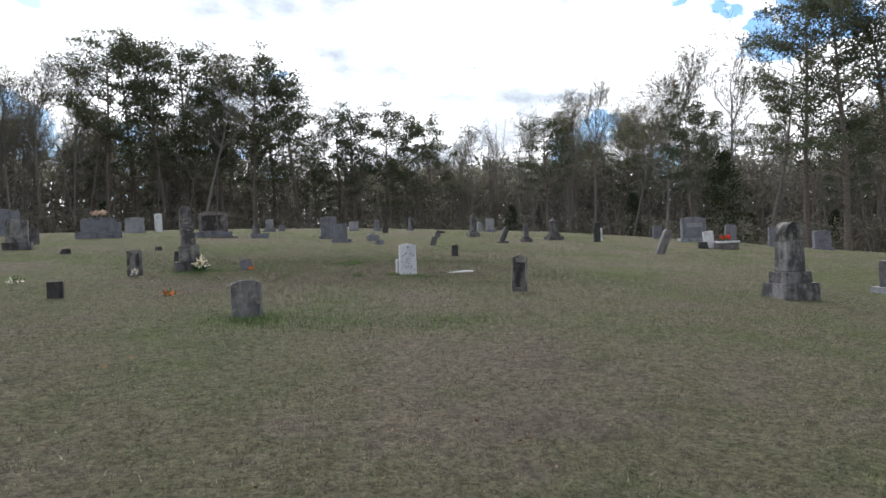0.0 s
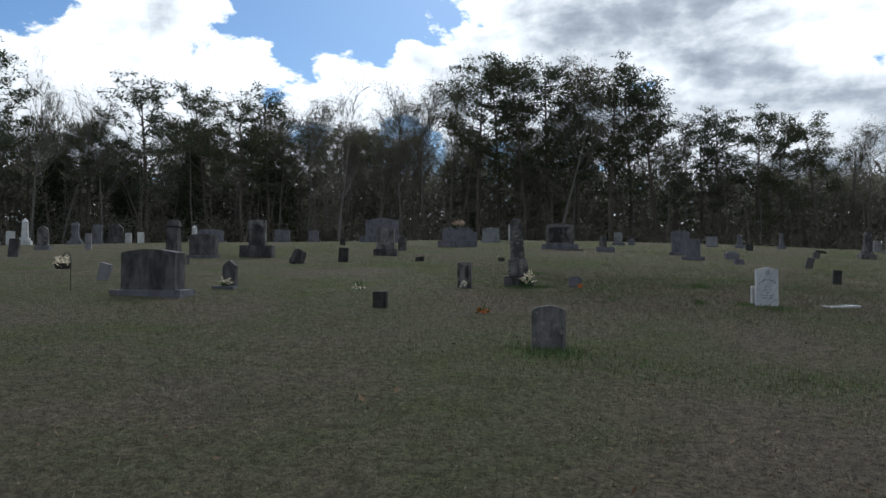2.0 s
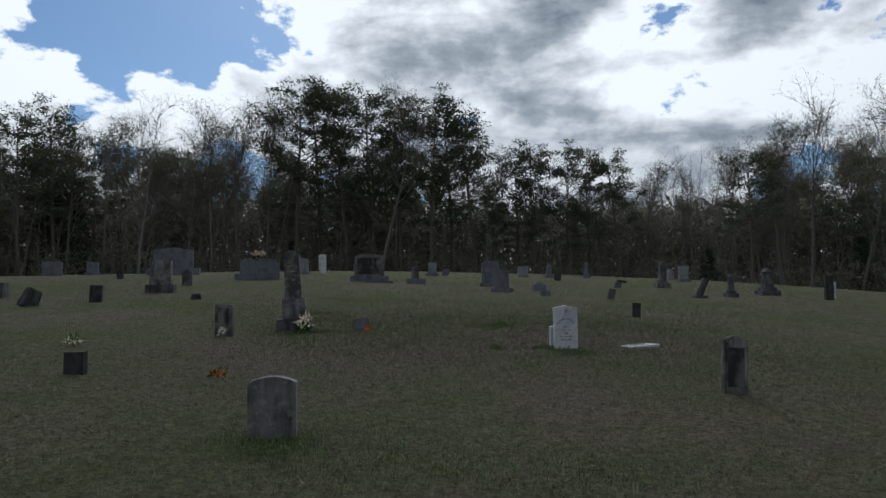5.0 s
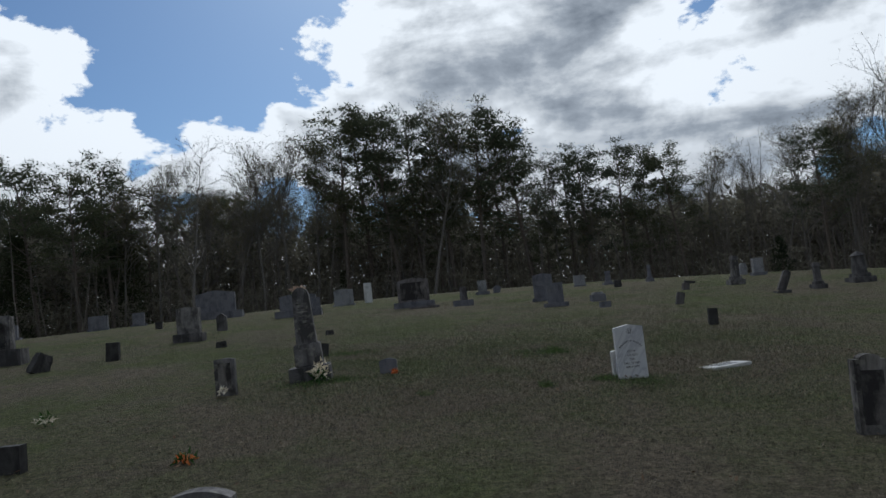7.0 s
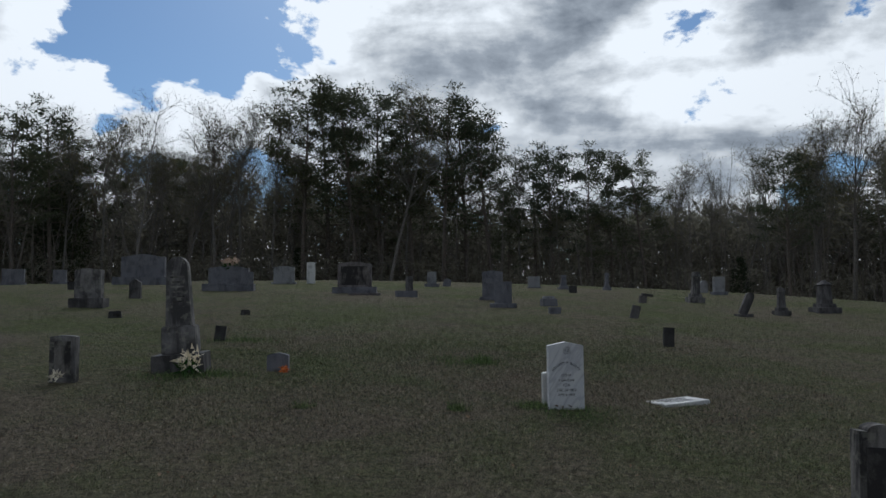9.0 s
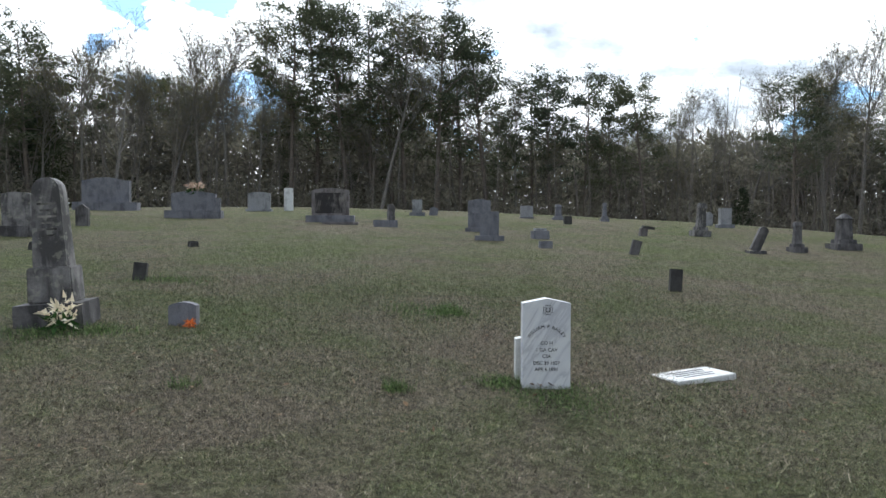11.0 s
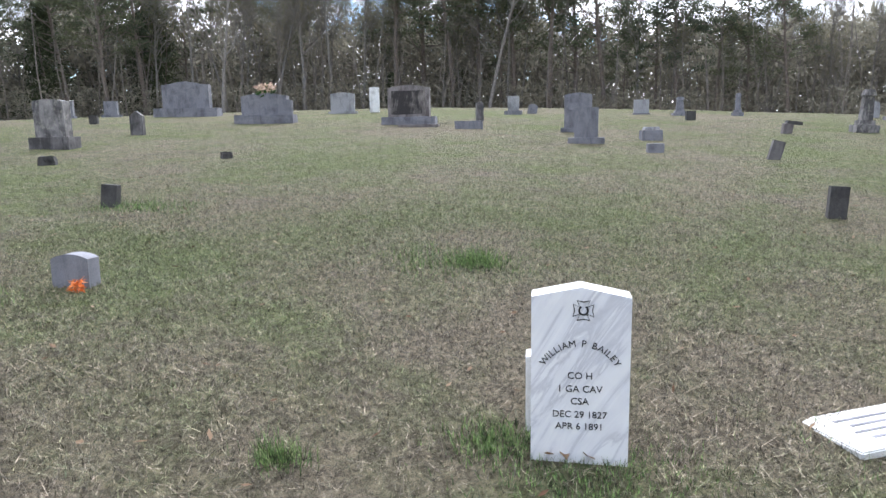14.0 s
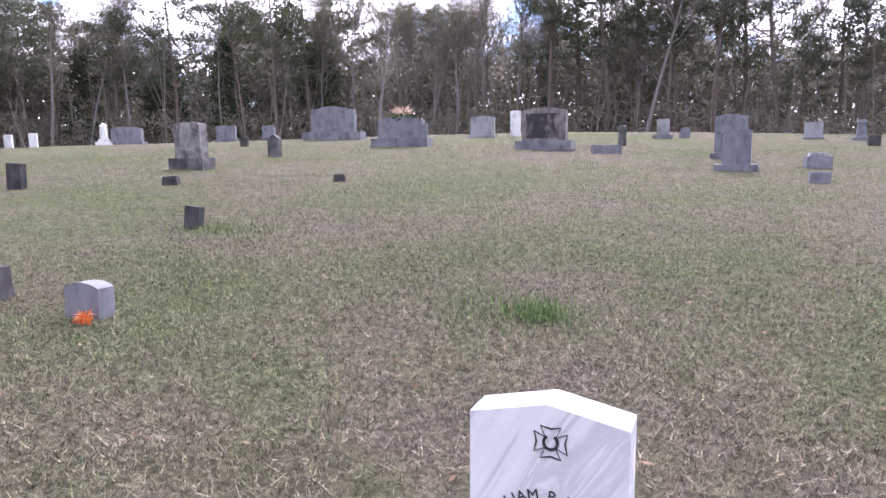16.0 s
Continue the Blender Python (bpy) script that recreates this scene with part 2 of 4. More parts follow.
PINK = leaf_material("pink_petals", (0.40, 0.27, 0.22), (0.62, 0.50, 0.41), 0.3)
RED = leaf_material("red_petals", (0.55, 0.03, 0.03), (0.75, 0.10, 0.07), 0.3)
STEM = leaf_material("green_leaves", (0.03, 0.07, 0.025), (0.07, 0.13, 0.04), 0.2)
LITTER = leaf_material("dead_leaves", (0.10, 0.06, 0.04), (0.27, 0.195, 0.135), 0.15)
IRON = plain_material("black_iron", (0.02, 0.02, 0.02), (0.05, 0.045, 0.04), 30, 0.5, 0.1)


# ---- the lie of the land ----
def ground(x, y):
    r = math.hypot(x + 3, y - 4)
    k = 1.0 if r < 20 else (20 + 10 * math.tanh((r - 20) / 10)) / r
    u, v = -3 + (x + 3) * k, 4 + (y - 4) * k
    return -0.03793 * u + 0.06751 * v + 0.00016 * v * v - 0.00006 * u * u + 0.00107 * u * v - (0.028 + 0.042 * min(max((x + 6) / 12, 0.0), 1.0)) * min(max(0.0, r - 19), 45)


def mesh_object(name, verts, faces, mat, smooth=False):
    me = bpy.data.meshes.new(name)
    me.from_pydata(verts, [], faces)
    me.materials.append(mat)
    if smooth:
        me.polygons.foreach_set("use_smooth", [True] * len(me.polygons))
    return new(name, me)


def build_ground():
    near = np.arange(-30, 34.01, 0.5)
    far = [40, 48, 60, 75, 95, 130, 200, 400, 900, 2200]
    xs = [-a - 4 for a in far[::-1]] + list(near) + far
    ys = [-a for a in far[::-1]] + list(near) + far
    rough = [[0.015 * noise.noise(Vector((x * 0.9, y * 0.9, 0))) + 0.03 * noise.noise(Vector((x * 0.22, y * 0.22, 5))) for x in xs] for y in ys]
    verts = [(x, y, ground(x, y) + rough[j][i] - 0.01) for j, y in enumerate(ys) for i, x in enumerate(xs)]
    w = len(xs)
    faces = [(j * w + i, j * w + i + 1, (j + 1) * w + i + 1, (j + 1) * w + i) for j in range(len(ys) - 1) for i in range(w - 1)]
    ob = mesh_object("ground", verts, faces, TURF, True)
    tagged(ob, "mown cemetery lawn of patchy green and straw-coloured grass", "ground", kind="structure")


build_ground()


# ---- shared shaping helpers ----
def part(name, bm, mat, parent, label="", bevel=0.0):
    """Link a bmesh as one mesh object under a thing or a part."""
    me = bpy.data.meshes.new(name)
    if bevel:
        edges = [e for e in bm.edges if len(e.link_faces) == 2 and e.calc_face_angle(0) > 0.5]
        bmesh.ops.bevel(bm, geom=edges, offset=bevel, segments=2, affect="EDGES", clamp_overlap=True)
    bmesh.ops.recalc_face_normals(bm, faces=bm.faces)
    bm.to_mesh(me)
    bm.free()
    me.materials.append(mat)
    ob = new(name, me)
    if parent is not None:
        ob.parent = parent
    return tagged(ob, label)


def block(w, d, h, z=0.0, top=1.0, top_d=None, x=0.0, y=0.0, rough=0.0, cuts=0, seed=0):
    """A block standing on z, narrowing to `top` of its width; rough: how far its rock face wanders."""
    bm = bmesh.new()
    bmesh.ops.create_cube(bm, size=1.0)
    if cuts:
        bmesh.ops.subdivide_edges(bm, edges=bm.edges[:], cuts=cuts, use_grid_fill=True)
    td = top if top_d is None else top_d
    for v in bm.verts:
        f = v.co.z + 0.5
        v.co = Vector((x + v.co.x * w * (1 + (top - 1) * f), y + v.co.y * d * (1 + (td - 1) * f), z + f * h))
        if rough:
            q = v.co * 9 + Vector((seed * 3.7, seed, 0))
            v.co += Vector((noise.noise(q), noise.noise(q + Vector((7, 0, 0))), 0.6 * noise.noise(q + Vector((0, 9, 0))) * (f > 0.1))) * rough
    return bm


def outline(w, h, style):
    """The front outline of a headstone, from its foot round by the top."""
    a = w / 2
    if style == "flat":
        top = [(a, h), (-a, h)]
    elif style == "point":
        top = [(a, h * 0.945), (0, h), (-a, h * 0.945)]
    elif style == "gable":
        top = [(a, h * 0.8), (0, h), (-a, h * 0.8)]
    elif style == "round":
        top = [(a * math.cos(t), h - a + a * math.sin(t)) for t in np.linspace(0, math.pi, 15)]
    elif style == "segment":
        s = 0.26 * a
        top = [(a * (1 - 2 * t), h - s + s * math.sin(math.pi * t) ** 0.8) for t in np.linspace(0, 1, 13)]
    elif style == "low":
        s = 0.12 * a
        top = [(a * (1 - 2 * t), h - s + s * math.sin(math.pi * t)) for t in np.linspace(0, 1, 13)]
    elif style == "shoulder":
        b = a * 0.62
        top = [(a, h - 0.34 * a), (b, h - 0.34 * a)] + [(b * math.cos(t), h - 0.3 * a + 0.3 * a * math.sin(t)) for t in np.linspace(0.1, math.pi - 0.1, 11)] + [(-b, h - 0.34 * a), (-a, h - 0.34 * a)]
    elif style == "serpentine":
        top = [(a * (1 - 2 * t), h - 0.16 * a * (1 - math.cos(2 * math.pi * t)) * 0 - 0.14 * a * (1 - math.sin(math.pi * t) ** 2)) for t in np.linspace(0, 1, 15)]
    else:  # broken
        top = [(a, h * 0.86), (a * 0.45, h * 0.97), (a * 0.1, h * 0.92), (-a * 0.5, h), (-a, h * 0.9)]
    return [(-a, -0.06), (a, -0.06)] + top


def slab(w, h, d, style, z=0.0, lean=0.0):
    """An upright slab with its front at -d/2 and the outline of that style."""
    bm = bmesh.new()
    pts = outline(w, h, style)
    front = [bm.verts.new((x, -d / 2, z + y)) for x, y in pts]
    back = [bm.verts.new((x, d / 2, z + y)) for x, y in pts]
    bm.faces.new(front)
    bm.faces.new(back[::-1])
    for i in range(len(pts)):
        j = (i + 1) % len(pts)
        bm.faces.new((front[i], back[i], back[j], front[j]))
    return bm


def settle(ob, x, y, yaw=0.0, tilt=0.0, lean=0.0, sink=0.008):
    """Stand a thing on the ground. tilt: backwards; lean: to its own side."""
    ob.matrix_world = pose(x, y, ground(x, y) - sink, tilt, lean, yaw)
    return ob


def thing(name, label, category, group="", kind=""):
    return tagged(new(name), label, category, group, kind)


def tablet(label, x, y, w, h, d, style, mat, yaw=0.0, tilt=0.0, lean=0.0, bevel=0.008, name="headstone"):
    ob = part(name, slab(w, h, d, style), mat, None, label, min(bevel, d / 5))
    tagged(ob, "", "headstone", "gravestones")
    return settle(ob, x, y, yaw, tilt, lean)


def monument(label, x, y, bw, bh, bd, w, h, d, style, mat, base_mat=None, yaw=0.0, lean=0.0, rough=0.012, panel=False):
    """A die on a rock-faced base."""
    root = thing("monument", label, "gravestone", "gravestones")
    part("base", block(bw, bd, bh + 0.08, -0.08, 1.0, rough=rough, cuts=4, seed=x), base_mat or mat, root, "", 0.0)
    die = part("die", slab(w, h, d, style, bh + 0.062), mat, root, "", 0.012)
    if panel:
        part("inscription_panel", block(w * 0.62, 0.012, h * 0.22, bh + h * 0.55, y=-d / 2 - 0.004), base_mat or mat, die, "", 0.003)
    return settle(root, x, y, yaw, 0, lean)


def blades(name, centres, heights, widths, mat, label, lean=0.5, parent=None):
    """Many single blades of grass as one object."""
    k = len(centres)
    ang = np.random.rand(k) * 2 * np.pi
    tip = np.random.rand(k) * 2 * np.pi
    sway = heights * lean * np.random.rand(k)
    c = np.asarray(centres)
    side = np.stack([np.cos(ang) * widths, np.sin(ang) * widths, np.zeros(k)], 1)
    top = c + np.stack([np.cos(tip) * sway, np.sin(tip) * sway, heights], 1)
    co = np.stack([c - side, c + side, top], 1).reshape(-1, 3)
    me = bpy.data.meshes.new(name)
    me.vertices.add(3 * k)
    me.loops.add(3 * k)
    me.polygons.add(k)
    me.vertices.foreach_set("co", co.astype(np.float32).ravel())
    me.loops.foreach_set("vertex_index", np.arange(3 * k, dtype=np.int32))
    me.polygons.foreach_set("loop_start", np.arange(0, 3 * k, 3, dtype=np.int32))
    me.polygons.foreach_set("loop_total", np.full(k, 3, dtype=np.int32))
    me.update()
    me.validate()
    me.materials.append(mat)
    ob = new(name, me)
    return tagged(ob, label, "grass", kind="stuff")


# ---- trees ----
def tube(verts, faces, path, radii, sides=5):
    start = len(verts)
    for i, (p, r) in enumerate(zip(path, radii)):
        a = path[min(i + 1, len(path) - 1)] - path[max(i - 1, 0)]
        u = a.orthogonal().normalized()
        v = a.cross(u).normalized()
        for s in range(sides):
            t = 2 * math.pi * s / sides
            verts.append(p + (u * math.cos(t) + v * math.sin(t)) * r)
    for i in range(len(path) - 1):
        for s in range(sides):
            q = start + i * sides
            faces.append((q + s, q + (s + 1) % sides, q + sides + (s + 1) % sides, q + sides + s))


def bent(rng, start, way, length, steps, wander, rise=0.0):
    path, p, w = [start.copy()], start.copy(), way.normalized()
    for _ in range(steps):
        w = (w + Vector((rng.gauss(0, wander), rng.gauss(0, wander), rng.gauss(0, wander) + rise))).normalized()
        p = p + w * (length / steps)
        path.append(p.copy())
    return path


def tuft_leaves(rng, verts, faces, c, radius, count, size, flat=0.6, thin=0.3):
    for _ in range(count):
        d = Vector((rng.gauss(0, 1), rng.gauss(0, 1), rng.gauss(0, flat)))
        d = d.normalized() * radius * rng.random() ** 0.5
        d.z *= flat
        p = c + d
        w = (d.normalized() * 0.7 + Vector((rng.gauss(0, 0.6), rng.gauss(0, 0.6), rng.gauss(0, 0.6)))).normalized()
        s = w.orthogonal().normalized()
        s.rotate(Matrix.Rotation(rng.random() * 6.28, 3, w))
        n = len(verts)
        z = size * rng.uniform(0.6, 1.3)
        verts.extend((p - s * z * thin, p + s * z * thin, p + w * z))
        faces.append((n, n + 1, n + 2))


def tree_of(name, label, wood, leaves, bark, leaf, group):
    root = thing(name, label, "tree", group)
    for pname, (v, f), mat in (("trunk", wood, bark), ("crown", leaves, leaf)):
        if f:
            o = mesh_object(pname, v, f, mat, pname == "trunk")
            o.parent = root
    return root


def pine(seed, height=16.0, bare=0.45, spread=2.6, lush=1.0):
    rng = random.Random(seed)
    v, f, lv, lf = [], [], [], []
    trunk = bent(rng, Vector((0, 0, -0.4)), Vector((rng.gauss(0, 0.02), rng.gauss(0, 0.02), 1)), height * 0.97, 9, 0.025)
    r0 = 0.013 * height
    tube(v, f, trunk, [r0 * (1 - 0.085 * i) for i in range(10)], 8)
    count = int(44 * lush)
    for i in range(count):
        u = ((i + rng.random()) / count) ** 0.85
        t = min(bare + (1 - bare) * u, 0.995)
        k = min(int(t * 9), 8)
        p = trunk[k].lerp(trunk[k + 1], t * 9 - k)
        a = i * 2.4 + rng.gauss(0, 0.4)
        # a rounded head, widest a little under its middle
        length = spread * (0.26 + 0.98 * math.sqrt(max(0.0, 1 - ((u - 0.45) / 0.62) ** 2))) * rng.uniform(0.55, 1.15)
        limb = bent(rng, p, Vector((math.cos(a), math.sin(a), rng.uniform(0.0, 0.3) + 0.5 * u)), length, 5, 0.13, 0.06)
        tube(v, f, limb, [0.055 * (1 - 0.17 * j) * (1.3 - u) + 0.008 for j in range(6)], 4)
        for j in (3, 4, 5, 5):
            way = Vector((rng.gauss(0, 0.7), rng.gauss(0, 0.7), rng.uniform(0.1, 0.9))) + (limb[j] - limb[j - 1]).normalized()
            twig = bent(rng, limb[j], way, rng.uniform(0.35, 0.8), 2, 0.15)
            tube(v, f, twig, [0.014, 0.01, 0.006], 3)
            tuft_leaves(rng, lv, lf, twig[2], rng.uniform(0.5, 0.8), 36, 0.27, 0.6, 0.18)
            if u > 0.2 and rng.random() < 0.6:
                tuft_leaves(rng, lv, lf, twig[0], rng.uniform(0.4, 0.6), 20, 0.25, 0.6, 0.18)
    # dead lower limbs
    for i in range(14):
        t = rng.uniform(0.18, bare)
        k = int(t * 9)
        limb = bent(rng, trunk[k].lerp(trunk[k + 1], t * 9 - k), Vector((rng.gauss(0, 1), rng.gauss(0, 1), 0.2)), rng.uniform(0.6, 2.0), 3, 0.2)
        tube(v, f, limb, [0.03, 0.022, 0.015, 0.006], 3)
    return (v, f), (lv, lf)


def hardwood(seed, height=16.0, fork=0.4, spread=0.5, buds=1.0, thick=0.011):
    rng = random.Random(seed)
    v, f, lv, lf = [], [], [], []

    def grow(path, radius, level):
        n = (0, 10, 7, 5)[level]
        for i in range(n):
            t = rng.uniform(fork if level == 1 else 0.25, 0.99)
            k = min(int(t * (len(path) - 1)), len(path) - 2)
            p = path[k].lerp(path[k + 1], t * (len(path) - 1) - k)
            along = (path[k + 1] - path[k]).normalized()
            away = Vector((rng.gauss(0, 1), rng.gauss(0, 1), rng.gauss(0, 0.4))).normalized()
            way = (along * rng.uniform(0.5, 1.1) + away * (spread + 0.25) + Vector((0, 0, 0.25))).normalized()
            if level == 1:
                length = height * rng.uniform(0.22, 0.42) * (1.15 - 0.5 * t)
                r = radius * (1 - 0.75 * t) * rng.uniform(0.45, 0.75)
            else:
                length = rng.uniform(1.0, 2.6) / (0.75 if level == 2 else 1.5)
                r = 0.022 if level == 2 else 0.012
            steps = 5 if level == 1 else 3
            limb = bent(rng, p, way, length, steps, 0.16, 0.06)
            tube(v, f, limb, [r * (1 - 0.8 * j / steps) + 0.003 for j in range(steps + 1)], 5 if level == 1 else 3)
            if level < 3:
                grow(limb, r, level + 1)
            else:
                for _ in range(int(3 + 2 * buds)):
                    q = limb[rng.randrange(1, 4)]
                    w = Vector((rng.gauss(0, 1), rng.gauss(0, 1), rng.gauss(0.4, 0.7))).normalized()
                    s = w.orthogonal().normalized() * 0.009
                    m = len(v)
                    end = q + w * rng.uniform(0.4, 0.9)
                    v.extend((q - s, q + s, end))
                    f.append((m, m + 1, m + 2))
                    if rng.random() < 0.75 * buds:
                        tuft_leaves(rng, lv, lf, end, 0.18, 2, 0.10, 0.8, 0.35)

    trunk = bent(rng, Vector((0, 0, -0.4)), Vector((rng.gauss(0, 0.05), rng.gauss(0, 0.05), 1)), height * 0.95, 8, 0.05, 0.03)
    r0 = thick * height
    tube(v, f, trunk, [r0 * (1 - 0.112 * i) + 0.01 for i in range(9)], 7)
    grow(trunk, r0, 1)
    return (v, f), (lv, lf)


def cedar(seed, height=8.0, wide=1.9):
    rng = random.Random(seed)
    v, f, lv, lf = [], [], [], []
    trunk = bent(rng, Vector((0, 0, -0.3)), Vector((0, 0, 1)), height * 0.95, 6, 0.03)
    tube(v, f, trunk, [0.13 * (1 - 0.15 * i) for i in range(7)], 6)
    for i in range(170):
        t = rng.random() ** 0.8
        a = rng.random() * 6.283
        z = height * (0.06 + 0.93 * t)
        r = wide * (1 - t) ** 0.65 * (0.75 + 0.5 * noise.noise(Vector((math.cos(a) * 2, math.sin(a) * 2, z * 0.5 + seed))))
        r *= rng.uniform(0.45, 1.05)
        tuft_leaves(rng, lv, lf, Vector((math.cos(a) * r, math.sin(a) * r, z)), 0.5, 18, 0.26, 0.7, 0.22)
    return (v, f), (lv, lf)


PINES = [tree_of("pine_tree", "tall dark green pine with a bare lower trunk", *pine(s, 16.0, b, w, l), BARK, NEEDLE, "wood edge pines")
         for s, b, w, l in ((11, 0.42, 3.2, 0.95), (12, 0.36, 3.0, 1.0), (13, 0.48, 3.4, 0.85), (14, 0.28, 3.3, 1.1), (15, 0.42, 2.8, 0.95))]
WOODS = [tree_of("bare_tree", "leafless grey hardwood with a haze of spring buds", *hardwood(s, 16.0, k, w, b), GREYBARK, BUD, "bare hardwoods")
         for s, k, w, b in ((21, 0.42, 0.45, 1.0), (22, 0.5, 0.4, 1.3), (23, 0.35, 0.6, 0.6), (24, 0.55, 0.35, 1.6), (25, 0.3, 0.75, 0.3))]
CEDARS = [tree_of("cedar_tree", "dense dark evergreen cedar under the taller trees", *cedar(s, 8.0, w), BARK, CEDAR, "understorey cedars")
          for s, w in ((31, 2.6), (32, 3.1), (33, 2.3))]
used = set()


def plant(kinds, base, index, x, y, height, turn):
    """Stand a tree of that height; the first of each kind is the built one."""
    ob = kinds[index % len(kinds)]
    s = height / base
    m = pose(x, y, ground(x, y) - 0.05, 0, 0, turn)
    if ob.name in used:
        ob = copy_thing(ob, m)
    used.add(ob.name)
    ob.matrix_basis = m @ Matrix.Diagonal((s * 1.0, s * 1.0, s, 1))
    return ob


EYE = Vector((-3.0, -12.0))


def bearing(az, dist):
    return EYE.x + dist * math.sin(radians(az)), EYE.y + dist * math.cos(radians(az))


# bearing in degrees from the meadow's foot, distance, height
EDGE_PINES = [(-52, 66, 19.0), (-49.2, 64, 17.5), (-45.9, 68, 16.8), (-34.8, 70, 16.0), (-30.4, 71, 15.6), (-27.8, 68, 14.2), (-25.6, 70, 15.6),
              (-8.6, 70, 18.4), (-6.8, 73, 19.6), (-4.6, 70, 18.6), (-2.8, 72, 19.0), (-0.2, 70, 18.2), (2.2, 69, 18.2), (3.8, 73, 18.3), (5.8, 70, 17.4),
              (9.2, 72, 14.4), (10.6, 70, 14.4), (13.0, 71, 14.3), (14.8, 72, 13.4), (17.2, 70, 13.6), (26.6, 62, 11.2), (38.2, 58, 11.8), (46.2, 54, 17.0), (48.8, 52, 18.2), (52, 55, 17.5)]
EDGE_WOODS = [(-42.5, 68, 15.0), (-40.6, 70, 14.2), (-37.8, 69, 14.6), (-22.5, 70, 15.2), (-20.0, 63, 14.8), (-17.2, 70, 16.2), (-15.0, 69, 16.2), (-13.0, 70, 16.8), (-11.0, 71, 16.0), (-2.0, 66, 17.6),
              (8.0, 70, 14.2), (19.5, 74, 13.6), (21.5, 76, 12.8), (23.6, 72, 13.8), (25.2, 74, 14.4), (28.6, 66, 14.6), (30.4, 66, 15.6), (33.2, 68, 15.0), (36.0, 64, 16.4), (38.4, 66, 18.2), (41.0, 62, 17.0), (43.4, 60, 17.6)]
for i, (a, d, h) in enumerate(EDGE_PINES):
    plant(PINES, 16.0, i, *bearing(a, d), h, i * 67)
for i, (a, d, h) in enumerate(EDGE_WOODS):
    plant(WOODS, 16.0, 4 if a == -20.0 else i % 4, *bearing(a, d), h * 0.91, i * 83)

rng = random.Random(5)
for i, (a, d, h) in enumerate(((23.6, 68, 4.5), (40.5, 60, 8.0), (-24.5, 72, 9.0))):
    plant(CEDARS, 8.0, i, *bearing(a, d), h, i * 50)
for i in range(16):  # dark evergreens low in the wood
    a = rng.uniform(-56, -24) if i < 8 else rng.uniform(-20, 56)
    plant(CEDARS, 8.0, i, *bearing(a, rng.uniform(70, 80)), rng.uniform(7, 11) if i < 8 else rng.uniform(3.5, 6), rng.random() * 360)
for i in range(230):  # the wood behind its edge
    a = rng.uniform(-62, 62)
    d = rng.uniform(70, 108)
    low = 11.0 if 7 < a < 28 else 14.5
    if rng.random() < (0.5 if a < -24 else 0.2):
        plant(PINES, 16.0, i, *bearing(a, d), rng.uniform(0.8, 1.0) * low * d / 78, rng.random() * 360)
    else:
        plant(WOODS, 16.0, i % 4, *bearing(a, d), rng.uniform(0.7, 1.0) * low * d / 78, rng.random() * 360)
for i in range(40):  # unseen trees added round the sides and behind the walk
    a = rng.uniform(66, 294)
    plant(PINES if i % 3 else WOODS, 16.0, i % 4, *bearing(a, rng.uniform(52, 80)), rng.uniform(12, 18), rng.random() * 360)


def brush():
    r = random.Random(9)
    v, f = [], []
    for i in range(24000):
        x, y = bearing(r.uniform(-62, 62), r.uniform(66, 80) if i < 6000 else r.uniform(78, 112))
        z = ground(x, y)
        p = Vector((x, y, z + (r.random() ** 1.5 * 3.5 if i < 6000 else r.random() ** 1.1 * 10.5)))
        tuft_leaves(r, v, f, p, 0.9 if i < 6000 else 1.2, 10, 0.5 if i < 6000 else 0.85, 0.8, 0.10 if i < 6000 else 0.195)
    tagged(mesh_object("brush", v, f, BRUSH), "tangled brown-green undergrowth along the wood's edge", "undergrowth", kind="stuff")
    v, f = [], []
    for _ in range(1000):  # slim saplings and stems
        x, y = bearing(r.uniform(-60, 60), r.uniform(66, 96))
        path = bent(r, Vector((x, y, ground(x, y) - 0.2)), Vector((r.gauss(0, 0.08), r.gauss(0, 0.08), 1)), r.uniform(5, 13), 5, 0.05)
        tube(v, f, path, [0.07, 0.06, 0.05, 0.04, 0.025, 0.01], 4)
        for _ in range(5):
            limb = bent(r, path[r.randrange(2, 6)], Vector((r.gauss(0, 1), r.gauss(0, 1), 0.6)), r.uniform(0.8, 2.2), 3, 0.2)
            tube(v, f, limb, [0.022, 0.016, 0.01, 0.004], 3)
    tagged(mesh_object("saplings", v, f, TWIG), "slim bare saplings crowding the wood", "saplings", kind="stuff")


brush()


# ---- the white military headstone ----
def lettering(text, size, mat, parent, m, depth=0.0016, align="CENTER"):
    cu = bpy.data.curves.new("line", "FONT")
    cu.body, cu.size, cu.extrude, cu.align_x, cu.resolution_u = text, size, depth, align, 3
    tmp = new("line", cu)
    me = bpy.data.meshes.new_from_object(tmp.evaluated_get(bpy.context.evaluated_depsgraph_get()))
    bpy.data.objects.remove(tmp)
    me.materials.clear()
    me.materials.append(mat)
    ob = new("inscription", me)
    ob.parent = parent
    ob.matrix_basis = m
    return ob


